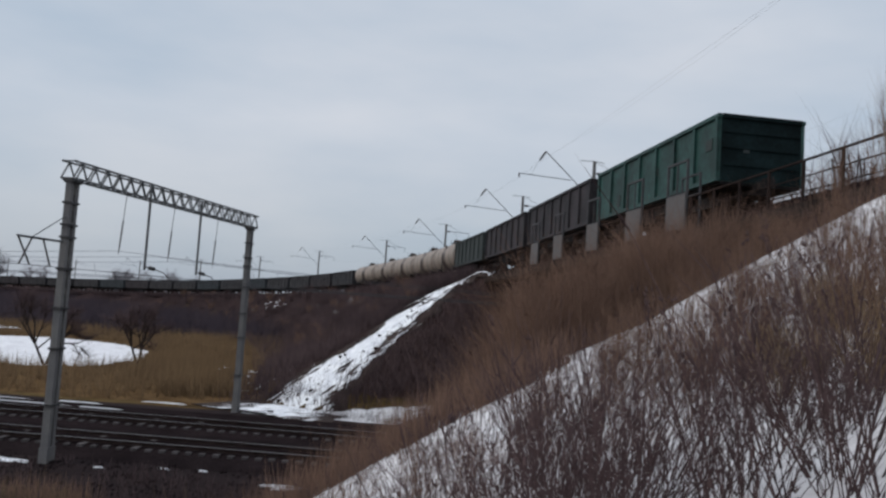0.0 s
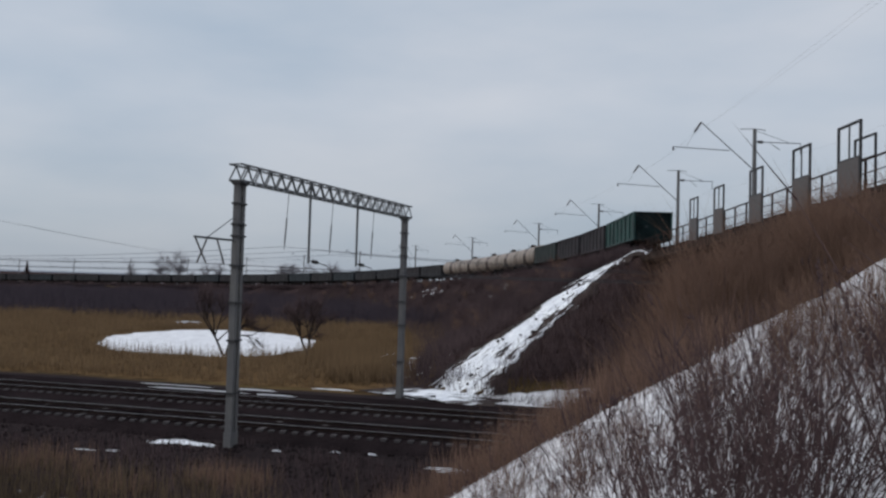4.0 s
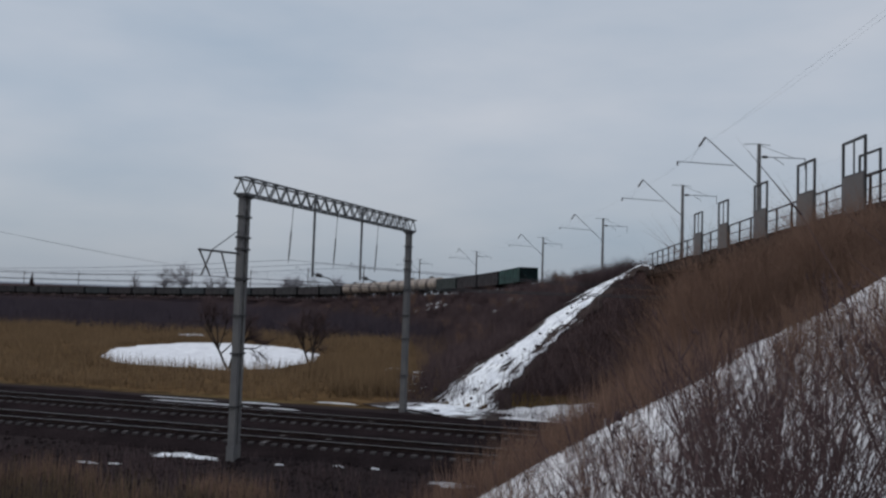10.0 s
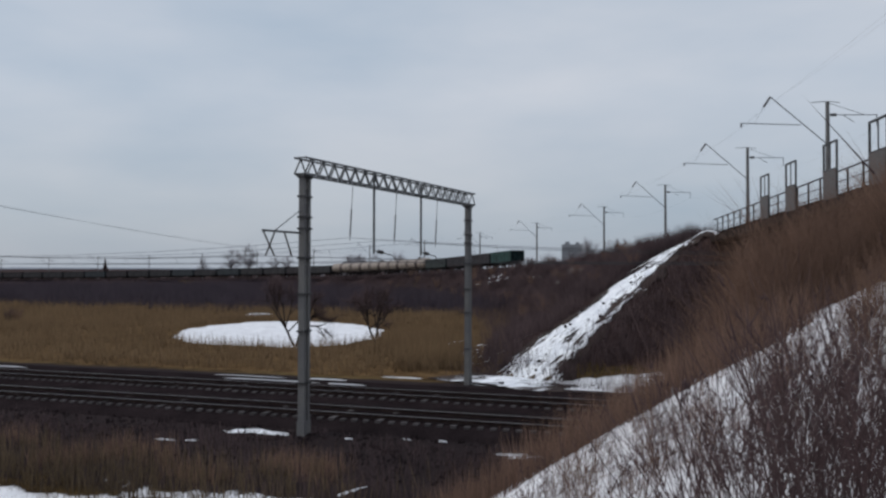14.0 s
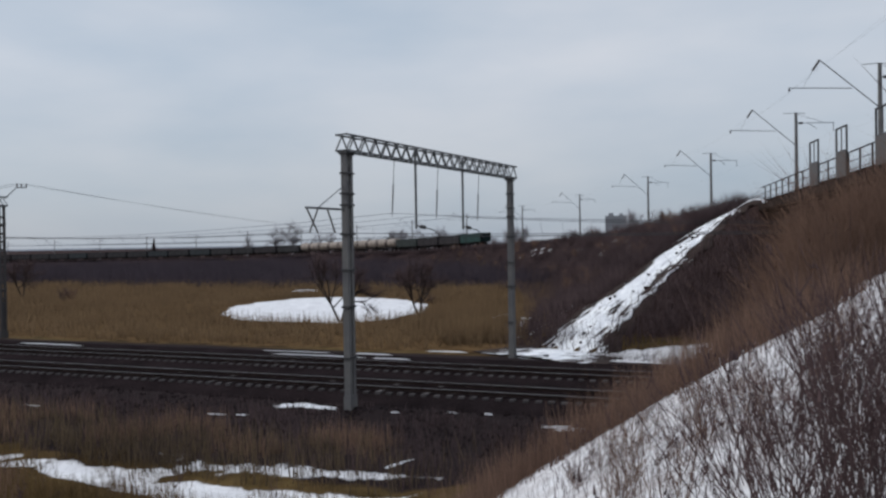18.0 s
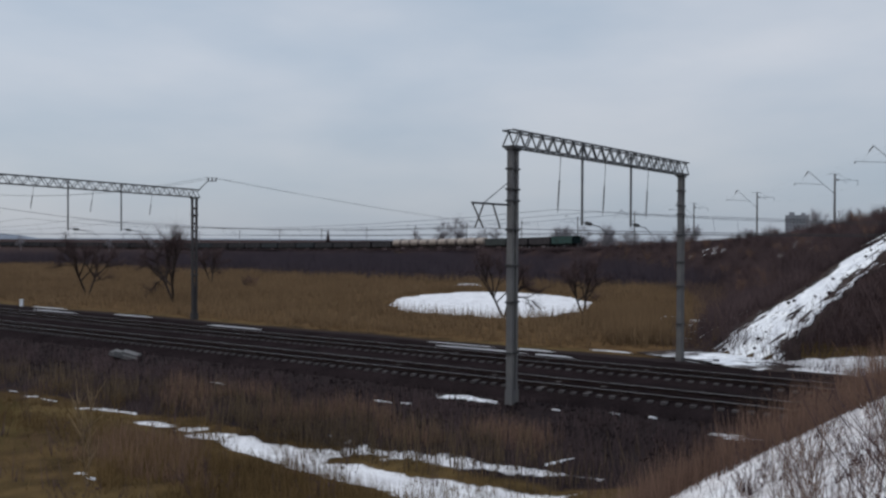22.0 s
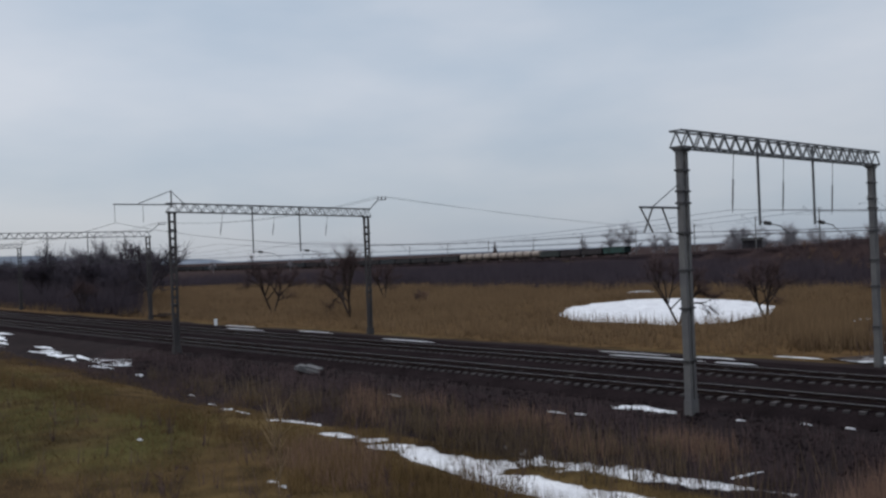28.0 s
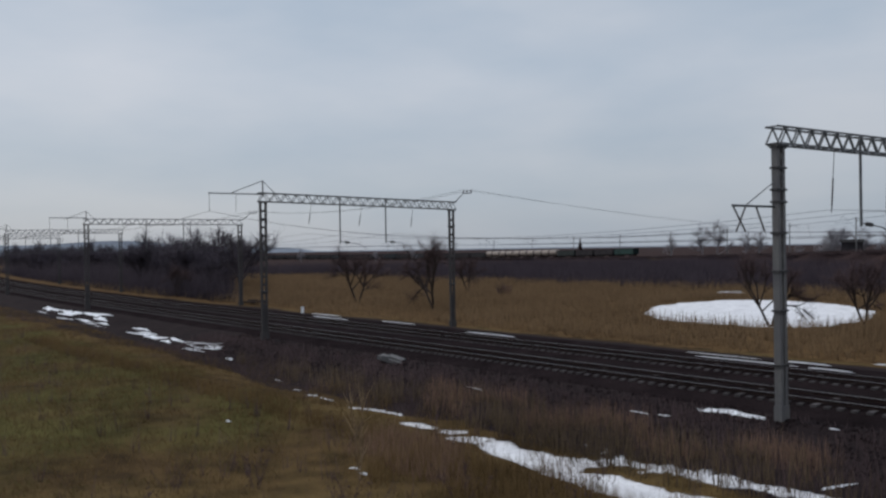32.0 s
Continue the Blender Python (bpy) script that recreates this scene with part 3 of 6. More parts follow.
def rail_profile(m, v0, us, z=0.45):
    prof = [(-0.066, -0.18), (0.066, -0.18), (0.012, -0.155), (0.012, -0.045), (0.036, -0.035), (0.036, 0.0), (-0.036, 0.0), (-0.036, -0.035), (-0.012, -0.045), (-0.012, -0.155)]
    rows = []
    for uu in us:
        rows.append(len(m.v))
        for dv, dz in prof:
            m.v.append(tuple(uv(uu, v0 + bend(uu) + dv, z + dz)))
    k = len(prof)
    for a, b in zip(rows, rows[1:]):
        for i in range(k):
            j = (i + 1) % k
            m.f.append((a + i, b + i, b + j, a + j))


for tv in TRACKS:
    tr = thing("railway_track", Matrix(), "railway track with concrete sleepers on dark ballast", "railway track", "lower tracks", "structure")
    for side in (-0.76, 0.76):
        m = Mesh()
        rail_profile(m, tv + side, np.concatenate([np.linspace(-60, 50, 12), np.linspace(56, 330, 60)]))
        part("rail", m, RUST, tr, "rusty rail with a worn bright top")
        h = Mesh()
        for a, b in zip(range(-60, 326, 6), range(-54, 332, 6)):
            p = [uv(a, tv + side + bend(a) - 0.033, 0.454), uv(b, tv + side + bend(b) - 0.033, 0.454), uv(b, tv + side + bend(b) + 0.033, 0.454), uv(a, tv + side + bend(a) + 0.033, 0.454)]
            h.face(*p)
        part("rail_head", h, RAIL_TOP, tr)
    m = Mesh()
    us = np.linspace(-60, 330, 400)
    for a, b in zip(us, us[1:]):
        for lo, hi in ((-1.12, -0.83), (-0.69, 0.69), (0.83, 1.12)):
            za, zb = 0.318 + 0.008 * math.sin(a * 2.3), 0.318 + 0.008 * math.sin(b * 2.3)
            m.face(uv(a, tv + lo + bend(a), za), uv(a, tv + hi + bend(a), za), uv(b, tv + hi + bend(b), zb), uv(b, tv + lo + bend(b), zb))
    part("ballast_fill", m, OILY_BALLAST, tr, "oily dark brown stones between the rails")
    sl = Mesh()
    rot = Matrix((tuple(U), tuple(V), (0, 0, 1))).transposed().to_4x4()
    # tapered sleeper, lower in its middle, shoulders under the rails
    for lo, hi, hz in ((-1.35, -0.45, 0.20), (-0.45, 0.45, 0.15), (0.45, 1.35, 0.20)):
        sl.box((0, (lo + hi) / 2, hz / 2), (0.23, hi - lo, hz))
    data = sl.data("sleeper", SLEEPER)
    rest = Mesh()
    for k in range(-70, 560):
        uu = k * 0.53 + 0.03 * math.sin(k * 7.3)
        base = Matrix.Translation(uv(uu, tv + bend(uu), 0.105 + 0.01 * math.sin(k * 3.1))) @ rot
        if -20 <= k < 130:
            part("sleeper", data, SLEEPER, tr, at=base)
        else:
            rest.box((0, 0, 0.1), (0.27, 2.7, 0.2), base)
    ob = part("far_sleepers", rest, SLEEPER, tr)
    ob["kind"] = "stuff"


# ---- portals over the lower line ----
def lattice(m, a, b, depth, width, n, r=0.032, end=0.0):
    """A rigid crossbar of four chords with zigzag lacing between a and b (top level)."""
    a, b = Vector(a), Vector(b)
    d = (b - a).normalized()
    side = Vector((-d.y, d.x, 0)) * (width / 2)
    dn = Vector((0, 0, -depth))
    for s in (side, -side):
        m.tube(a + s, b + s, r * 1.5, n=4)
        m.tube(a + s + dn, b + s + dn, r * 1.5, n=4)
        for i in range(n):
            p, q = a.lerp(b, i / n), a.lerp(b, (i + 1) / n)
            mid = a.lerp(b, (i + 0.5) / n)
            m.tube(p + s + dn, mid + s, r, n=4, caps=False)
            m.tube(mid + s, q + s + dn, r, n=4, caps=False)
    for i in range(n + 1):
        p = a.lerp(b, i / n)
        m.tube(p + side, p - side, r, n=4, caps=False)
        m.tube(p + side + dn, p - side + dn, r, n=4, caps=False)


def insulator_string(m, top, length, r=0.05, n=5):
    top = Vector(top)
    m.tube(top, top - Vector((0, 0, length * 0.35)), 0.014, n=4)
    m.tube(top - Vector((0, 0, length * 0.35)), top - Vector((0, 0, length)), 0.03, n=5)
    for i in range(n):
        z = top.z - length * (0.35 + 0.5 * i / n)
        m.tube((top.x, top.y, z), (top.x, top.y, z - 0.05), r, r * 0.6, 6)


def portal(u, v0, v1, top, kind, wires, drop=0.0):
    p0, p1 = uv(u[0], v0), uv(u[1], v1)
    label = "grey lattice catenary portal on heavy concrete posts over tracks" if kind == 0 else "grey lattice catenary portal on slender perforated posts over tracks"
    ob = thing("catenary_portal", Matrix(), label, "catenary portal", "portals over the lower tracks")
    near_top, far_top = top, top - drop
    for p, top in ((p0, near_top), (p1, far_top)):
        z0 = ground_z(p.x, p.y) - 0.15
        # two tapered legs joined by rungs, leaving a row of openings; clamps round both
        sep, leg, deep = ((0.17, 0.19, 0.27) if kind == 0 else (0.19, 0.13, 0.2))
        stone = DARK_CONCRETE if kind else CONCRETE
        post = None
        for sgn in (1, -1):
            m = Mesh()
            for z, off, thick in ((z0, sep * 0.85, deep), (top - 0.62, sep * 1.15, deep * 0.82)):
                for du, dv in ((-1, -1), (1, -1), (1, 1), (-1, 1)):
                    c = p + V * (sgn * off + dv * leg / 2) + U * (du * thick / 2)
                    m.v.append((c.x, c.y, z))
            m.f = [(3, 2, 1, 0), (4, 5, 6, 7), (0, 1, 5, 4), (1, 2, 6, 5), (2, 3, 7, 6), (3, 0, 4, 7)]
            if post is None:
                post = part("post", m, stone, ob, "concrete post with a row of openings")
            else:
                part("leg", m, stone, post)
        # web and rungs take darker concrete, painting in the shade of the recess
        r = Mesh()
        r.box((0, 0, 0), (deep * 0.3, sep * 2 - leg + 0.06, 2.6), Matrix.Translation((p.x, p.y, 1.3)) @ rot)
        part("web", r, DARK_CONCRETE, post, "recessed web between the legs, darkened for shade")
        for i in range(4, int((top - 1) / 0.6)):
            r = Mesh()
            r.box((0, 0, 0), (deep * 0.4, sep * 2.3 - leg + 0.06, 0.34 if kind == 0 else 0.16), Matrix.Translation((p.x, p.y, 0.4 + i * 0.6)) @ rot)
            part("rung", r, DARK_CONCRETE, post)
        f = Mesh()
        f.box((0, 0, 0), (0.31, 0.56, 0.7), Matrix.Translation((p.x, p.y, z0 + 0.33)) @ rot)
        part("footing", f, DARK_CONCRETE if kind else CONCRETE, post, "concrete footing")
        for zb in ((top - 0.75, top - 1.5, top - 2.3, top - 2.75, top - 3.9, top - 5.3, 4.0, 2.0) if kind == 0 else (top - 0.7, top - 2.0, 3.5)):
            c = Mesh()
            c.box((0, 0, 0), (deep + 0.06, sep * 2.3 + leg + 0.08, 0.07), Matrix.Translation((p.x, p.y, zb)) @ rot)
            part("clamp_band", c, DARK_STEEL, post)
    d = (p1 - p0).normalized()
    b = Mesh()
    lattice(b, p0 - d * 0.35 + Vector((0, 0, near_top)), p1 + d * 0.35 + Vector((0, 0, far_top)), 0.62, 0.5, 20)
    for q, top in ((p0, near_top), (p1, far_top)):
        b.box((0, 0, 0), (0.56, 0.5, 0.08), Matrix.Translation((q.x, q.y, top - 0.66)) @ rot)
    part("crossbar", b, STEEL, ob, "lattice steel crossbar")
    # drop tubes with steady arms, and insulator strings
    for f_ in wires["tubes"]:
        q = p0.lerp(p1, f_)
        m = Mesh()
        zb = wires["tube_z"]
        top = near_top - drop * f_
        m.tube((q.x, q.y, top - 0.1), (q.x, q.y, zb), 0.055, n=6)
        tube = part("drop_tube", m, STEEL, ob, "vertical drop tube")
        a = Mesh()
        a.tube(q + Vector((0, 0, zb + 0.15)), q + d * 1.6 + Vector((0, 0, zb - 0.05)), 0.025, n=5)
        a.tube(q + d * 0.4 + Vector((0, 0, zb + 0.1)), q + d * 0.75 + Vector((0, 0, zb + 0.07)), 0.09, n=8)
        a.tube(q + d * 1.5 + Vector((0, 0, zb - 0.02)), q + d * 2.3 + Vector((0, 0, zb - 0.42)), 0.018, n=4)
        part("steady_arm", a, DARK_STEEL, tube)
    for f_ in wires["strings"]:
        q = p0.lerp(p1, f_)
        m = Mesh()
        top = near_top - drop * f_
        a = q + Vector((0, 0, top - 0.6))
        b_ = q - d * 0.24 + Vector((0, 0, top - 1.25 - wires["string"]))
        m.tube(a, b_, 0.014, n=4)
        m.tube(a.lerp(b_, 0.45), a.lerp(b_, 0.93), 0.024, n=5)
        for i in range(8):
            g = 0.47 + 0.055 * i
            m.tube(a.lerp(b_, g), a.lerp(b_, g + 0.02), 0.05, 0.03, 6)
        part("insulator_string", m, CERAMIC, ob)
    # side bracket on the near post, with two strings
    m = Mesh()
    za = wires["arm"]
    e = p0 - d * (4.0 if kind else 2.6)
    m.tube((p0.x, p0.y, za), (e.x, e.y, za + 0.02), 0.045, n=5)
    if kind == 0:
        m.tube((p0.x, p0.y, za + 1.05), p0.lerp(e, 0.72) + Vector((0, 0, za + 0.03)), 0.02, n=4)
    br = part("side_bracket", m, STEEL, ob)
    for k, (f_, s) in enumerate(((0.98, 0.25), (0.72, -0.2), (0.5, 0.18))):
        i1 = Mesh()
        q = p0.lerp(e, f_)
        w = p0.lerp(e, f_ - s)
        if kind and k == 1:
            continue
        if kind:
            w = q
        i1.tube((q.x, q.y, za), (w.x, w.y, za - (1.25 if kind else 0.9)), 0.018 if kind else 0.032, n=6)
        part("insulator_string", i1, CERAMIC, br)
    if kind:
        q = p1 + d * 0.3
        m = Mesh()
        top = far_top
        hook = [q + Vector((0, 0, top - 0.1)), q + d * 0.9 + Vector((0, 0, top + 0.75)), q + d * 1.7 + Vector((0, 0, top + 0.8))]
        m.line(hook, 0.04, 5)
        hook_ob = part("hook_bracket", m, DARK_STEEL, ob)
        m = Mesh()
        top = near_top
        m.tube(p0 + Vector((0, 0, top - 0.3)), p0 + Vector((0, 0, top + 0.9)), 0.05, n=5)
        m.line([p0 + d * 0.9 + Vector((0, 0, top)), p0 + Vector((0, 0, top + 0.9)), p0 - d * 2.3 + Vector((0, 0, top - 0.02))], 0.03, 5)
        part("top_bracket", m, DARK_STEEL, ob)
        top = far_top
        for k in (0.0, 0.35, 0.75):
            w = q + d * (0.95 + k)
            m = Mesh()
            m.tube(w + Vector((0, 0, top + 0.78)), w + Vector((0, 0, top + 1.05)), 0.05, n=6)
            part("pin_insulator", m, CERAMIC, hook_ob)
    return p0, p1


SMALL = dict(tubes=(0.378, 0.622), tube_z=6.95, strings=(0.234, 0.492, 0.776), string=1.0, arm=10.62)
PORTALS = [portal((15.57, 13.5), 29.15, 44.3, 10.75, 0, dict(tubes=(0.341, 0.634), tube_z=7.1, strings=(0.227, 0.475, 0.752), string=1.85, arm=7.82), 0.16),
           portal((55.3, 52.8), 29.1, 45.1, 10.72, 1, SMALL, 0.42), portal((101, 94), 30.4, 46.3, 10.5, 1, SMALL, 0.2),
           portal((148, 142), 32.2, 48.2, 10.4, 1, SMALL), portal((196, 190), 35.5, 51.5, 10.4, 1, SMALL)]


# ---- the bridge ----
def ribbon(m, s0, s1, o0, o1, z0, z1, step=2.0):
    """A bar along the upper line between two offsets and two heights over the rail."""
    n = max(1, int((s1 - s0) / step))
    rows = []
    for i in range(n + 1):
        s = s0 + (s1 - s0) * i / n
        k = len(m.v)
        for o, z in ((o0, z0), (o1, z0), (o1, z1), (o0, z1)):
            m.v.append(tuple(on_line(s, o, z)[0]))
        rows.append(k)
    for a, b in zip(rows, rows[1:]):
        for i in range(4):
            j = (i + 1) % 4
            m.f.append((a + i, a + j, b + j, b + i))
    m.f.append(tuple(rows[0] + i for i in (3, 2, 1, 0)))
    m.f.append(tuple(rows[-1] + i for i in range(4)))


B0, B1 = -21.0, 26.0
bridge = thing("railway_bridge", Matrix(), "dark railway overbridge with concrete abutments across the lower tracks", "bridge", kind="structure")
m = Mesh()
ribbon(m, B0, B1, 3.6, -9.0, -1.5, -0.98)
part("deck", m, DECK, bridge, "dark deck slab")
for o in (2.6, -1.2, -5.0, -8.2):
    m = Mesh()
    ribbon(m, B0 + 0.5, B1 - 0.5, o, o - 0.5, -2.7, -1.5)
    part("girder", m, RUST, bridge, "rusty plate girder")
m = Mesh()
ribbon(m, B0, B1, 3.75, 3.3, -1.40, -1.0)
part("kerb_beam", m, DECK, bridge, "dark edge beam")
for s in (B0 + 0.3, B1 - 0.3):
    p, d, left = on_line(s)
    m = Mesh()
    mm = Matrix.Translation(p) @ Matrix.Rotation(math.atan2(d.y, d.x), 4, "Z")
    m.box((0, -2.7, -6.4), (1.4, 12.4, 7.4), mm)
    part("abutment", m, CONCRETE, bridge)

for o in (0.0, -4.2):
    tr = thing("railway_track", Matrix(), "railway track on the raised bank", "railway track", "upper tracks", "structure")
    m = Mesh()
    ribbon(m, -60, 620, o + 1.9, o - 1.9, -0.99, -0.26, 4)
    part("ballast", m, BALLAST, tr)
    for side in (0.8, -0.72):
        m = Mesh()
        ribbon(m, -60, 620, o + side, o + side - 0.07, -0.2, 0.0, 4)
        part("rail", m, RUST, tr)
    m = Mesh()
    for k in range(-60, 400):
        p, d, left = on_line(k * 0.8, o, -0.2)
        m.box((0, 0, 0), (0.26, 2.7, 0.16), Matrix.Translation(p) @ Matrix.Rotation(math.atan2(d.y, d.x), 4, "Z"))
    ob = part("sleepers", m, SLEEPER, tr)
    ob["kind"] = "stuff"

FENCE = 3.45
F0, F1 = -19.0, 24.0
fence = thing("bridge_railing", Matrix(), "dark steel pedestrian railing along the bridge edge", "railing")
s = F0
while s <= F1 + 0.01:
    p, d, left = on_line(s, FENCE, -1.0)
    m = Mesh()
    m.box((0, 0, 0.56), (0.07, 0.06, 1.12), Matrix.Translation(p) @ Matrix.Rotation(math.atan2(d.y, d.x), 4, "Z"))
    part("post", m, RUST, fence)
    s += 1.55
for z, r in ((0.10, 0.035), (-0.30, 0.018), (-0.66, 0.018)):
    m = Mesh()
    m.line([on_line(F0 + i * 1.0, FENCE, z)[0] for i in range(int(F1 - F0) + 1)], r, 5)
    part("rail", m, RUST, fence)
SCREENS = [(-7.3, 0), (-8.9, 0), (-11.2, 0), (-13.9, 0), (-16.5, 1)]
for az, double in SCREENS:
    s = at_bearing(az, FENCE)
    p, d, left = on_line(s, FENCE + 0.08, -0.95)
    mm = Matrix.Translation(p) @ Matrix.Rotation(math.atan2(d.y, d.x), 4, "Z")
    sc = thing("safety_screen", mm, "pale safety screen with open dark steel top frame on bridge", "safety screen", "screens over the contact wires")
    w, hz = (1.5, 2.25)
    m = Mesh()
    for x in (-w / 2, w / 2):
        m.box((x, 0, hz / 2), (0.07, 0.07, hz))
    m.box((0, 0, hz), (w + 0.07, 0.07, 0.07))
    m.box((0, 0, 1.2), (w, 0.06, 0.06))
    m.box((0, 0, 1.72), (0.04, 0.04, 1.0))
    part("frame", m, DARK_STEEL, sc, "dark angle-steel frame")
    m = Mesh()
    m.box((0, 0.03, 0.62), (w - 0.09, 0.025, 1.1))
    part("panel", m, PANEL, sc, "pale sheet panel")
    if double:
        m = Mesh()
        for x in (-0.6, 0.75):
            m.box((x, -0.5, 0.95), (0.06, 0.06, 1.9))
        m.box((0.07, -0.5, 1.9), (1.41, 0.06, 0.06))
        m.box((0.07, -0.5, 1.25), (1.35, 0.05, 0.05))
        part("second_frame", m, DARK_STEEL, sc)


# ---- masts of the upper line ----
MAST_OFF = -7.4


def mast(s):
    p, d, left = on_line(s, MAST_OFF)
    base = Vector((p.x, p.y, p.z - 0.9))
    mm = Matrix.Translation(base) @ Matrix.Rotation(math.atan2(left.y, left.x), 4, "Z")
    ob = thing("catenary_mast", mm, "grey concrete catenary mast with brackets to both sides on the bank", "catenary mast", "masts of the upper line")
    H = 11.0
    m = Mesh()
    m.tube((0, 0, -0.4), (0, 0, H), 0.21, 0.14, 8)
    part("pole", m, CONCRETE, ob)
    # sloping strut out over the track with its stay, and a level arm below
    m = Mesh()
    m.tube((0.12, 0, 7.75), (4.3, 0, H + 0.45), 0.042, n=5)
    m.tube((2.0, 0, 9.2), (6.5, 0, 9.4), 0.035, n=5)
    m.tube((4.8, 0, H - 0.35), (5.5, 0, 9.36), 0.012, n=4)
    br = part("bracket", m, STEEL, ob)
    m = Mesh()
    m.tube((4.3, 0, H + 0.42), (4.8, 0, H - 0.35), 0.085, n=6)
    part("insulator", m, CERAMIC, br)
    m = Mesh()
    m.tube((6.5, 0, 9.4), (6.5, 0, 9.1), 0.07, n=6)
    part("insulator", m, CERAMIC, br)
    m = Mesh()
    m.tube((0, 0, 9.95), (-3.7, 0, 9.9), 0.035, n=5)
    m.line([(-0.9, 0, H - 0.1), (0, 0, H), (1.2, 0, H - 0.05)], 0.03, 5)
    m.tube((0, 0, H - 0.1), (-2.7, 0, 9.95), 0.02, n=4)
    m.tube((-1.2, 0, 9.9), (-2.0, 0, 9.35), 0.025, n=4)
    b2 = part("back_bracket", m, STEEL, ob)
    m = Mesh()
    m.tube((-0.25, 0, 9.95), (-0.65, 0, 9.95), 0.12, n=8)
    part("insulator", m, CERAMIC, b2)
    m = Mesh()
    m.tube((-3.65, 0, 9.88), (-3.65, 0, 9.05), 0.03, n=5)
    part("insulator", m, CERAMIC, b2)


mast_s = [at_bearing(a, MAST_OFF) for a in (-10.9, -6.16, -1.03, 3.0, 7.5, 11.4)]
mast_s.insert(0, mast_s[0] - 46)
while mast_s[-1] < 560:
    mast_s.append(mast_s[-1] + 33)
for s in mast_s:
    mast(s)


# ---- the train ----
def gondola(colour, end_colour, name, label, marked=False):
    """An open-topped wagon, x ahead, z from the rails."""
    ob = thing(name, Matrix(), label, "freight wagon", "wagons of the train")
    L, W2, z0, z1 = 12.75, 1.56, 1.15, 3.48
    for sy in (1, -1):
        m = Mesh()
        m.box((0, sy * (W2 - 0.06), (z0 + z1) / 2), (L, 0.05, z1 - z0))
        side = part("side_wall", m, colour, ob)
        m = Mesh()
        m.box((0, sy * (W2 - 0.02), z1 - 0.07), (L + 0.06, 0.16, 0.14))
        part("top_rail", m, colour, side)
        m = Mesh()
        m.box((0, sy * (W2 - 0.02), z0 + 0.06), (L, 0.15, 0.16))
        part("bottom_rail", m, colour, side)
        for i in range(8):
            r = Mesh()
            x = -L / 2 + 0.12 + i * (L - 0.24) / 7
            r.box((x, sy * W2, (z0 + z1) / 2), (0.16, 0.12, z1 - z0 - 0.2))
            part("rib", r, colour, side)
        if marked:
            for x, zz, a, h_ in ((-5.6, 2.5, 0.5, 0.4), (-0.9, 2.35, 0.34, 0.3), (3.4, 1.75, 0.3, 0.5)):
                w_ = Mesh()
                w_.box((x, sy * (W2 - 0.025), zz), (a, 0.03, h_))
                part("worn_patch", w_, GREEN_GREY, side, "rubbed pale patch")
    for sx in (1, -1):
        m = Mesh()
        m.box((sx * (L / 2 - 0.03), 0, (z0 + z1) / 2), (0.06, 2 * W2 - 0.17, z1 - z0))
        end = part("end_wall", m, end_colour, ob)
        m = Mesh()
        m.box((sx * L / 2, 0, z1 - 0.07), (0.16, 2 * W2 - 0.20, 0.14))
        part("top_rail", m, end_colour, end)
        if marked:
            for y, z, w_, h_ in ((0.55, 2.25, 0.22, 0.16), (0.75, 1.75, 0.34, 0.08)):
                c = Mesh()
                c.box((sx * (L / 2 + 0.012), y, z), (0.03, w_, h_))
                part("chalk_mark", c, GREEN_GREY, end, "faint pale chalk mark")
        for z in (1.75, 2.35, 2.9):
            r = Mesh()
            r.box((sx * (L / 2 + 0.01), 0, z), (0.07, 2 * W2 - 0.3, 0.12))
            part("rib", r, end_colour, end)
        c = Mesh()
        c.box((sx * (L / 2 + 0.3), 0, 1.06), (0.6, 0.24, 0.26))
        c.box((sx * (L / 2 + 0.55), 0, 1.06), (0.22, 0.4, 0.32))
        part("coupler", c, UNDER, ob)
    m = Mesh()
    m.box((0, 0, z0 - 0.06), (L - 0.1, 2 * W2 - 0.2, 0.1))
    m.box((0, 0, z0 - 0.25), (L, 0.5, 0.32))
    for sy in (1, -1):
        m.box((0, sy * 0.75, z0 - 0.3), (5.6, 0.9, 0.42))
    m.box((0.6, 0.9, 0.62), (1.3, 0.5, 0.42))
    part("floor", m, UNDER, ob)
    running_gear(ob, 4.33)
    return ob


def running_gear(ob, half):
    for sx in (1, -1):
        m = Mesh()
        for sy in (1, -1):
            m.box((sx * half, sy * 1.02, 0.52), (2.3, 0.16, 0.22))
            m.box((sx * half, sy * 1.02, 0.66), (0.9, 0.18, 0.26))
        m.box((sx * half, 0, 0.7), (0.5, 2.1, 0.24))
        bogie = part("bogie", m, UNDER, ob)
        for dx in (-0.925, 0.925):
            for sy in (1, -1):
                w = Mesh()
                w.tube((sx * half + dx, sy * 0.72, 0.475), (sx * half + dx, sy * 0.86, 0.475), 0.475, n=16)
                part("wheel", w, RUST, bogie)


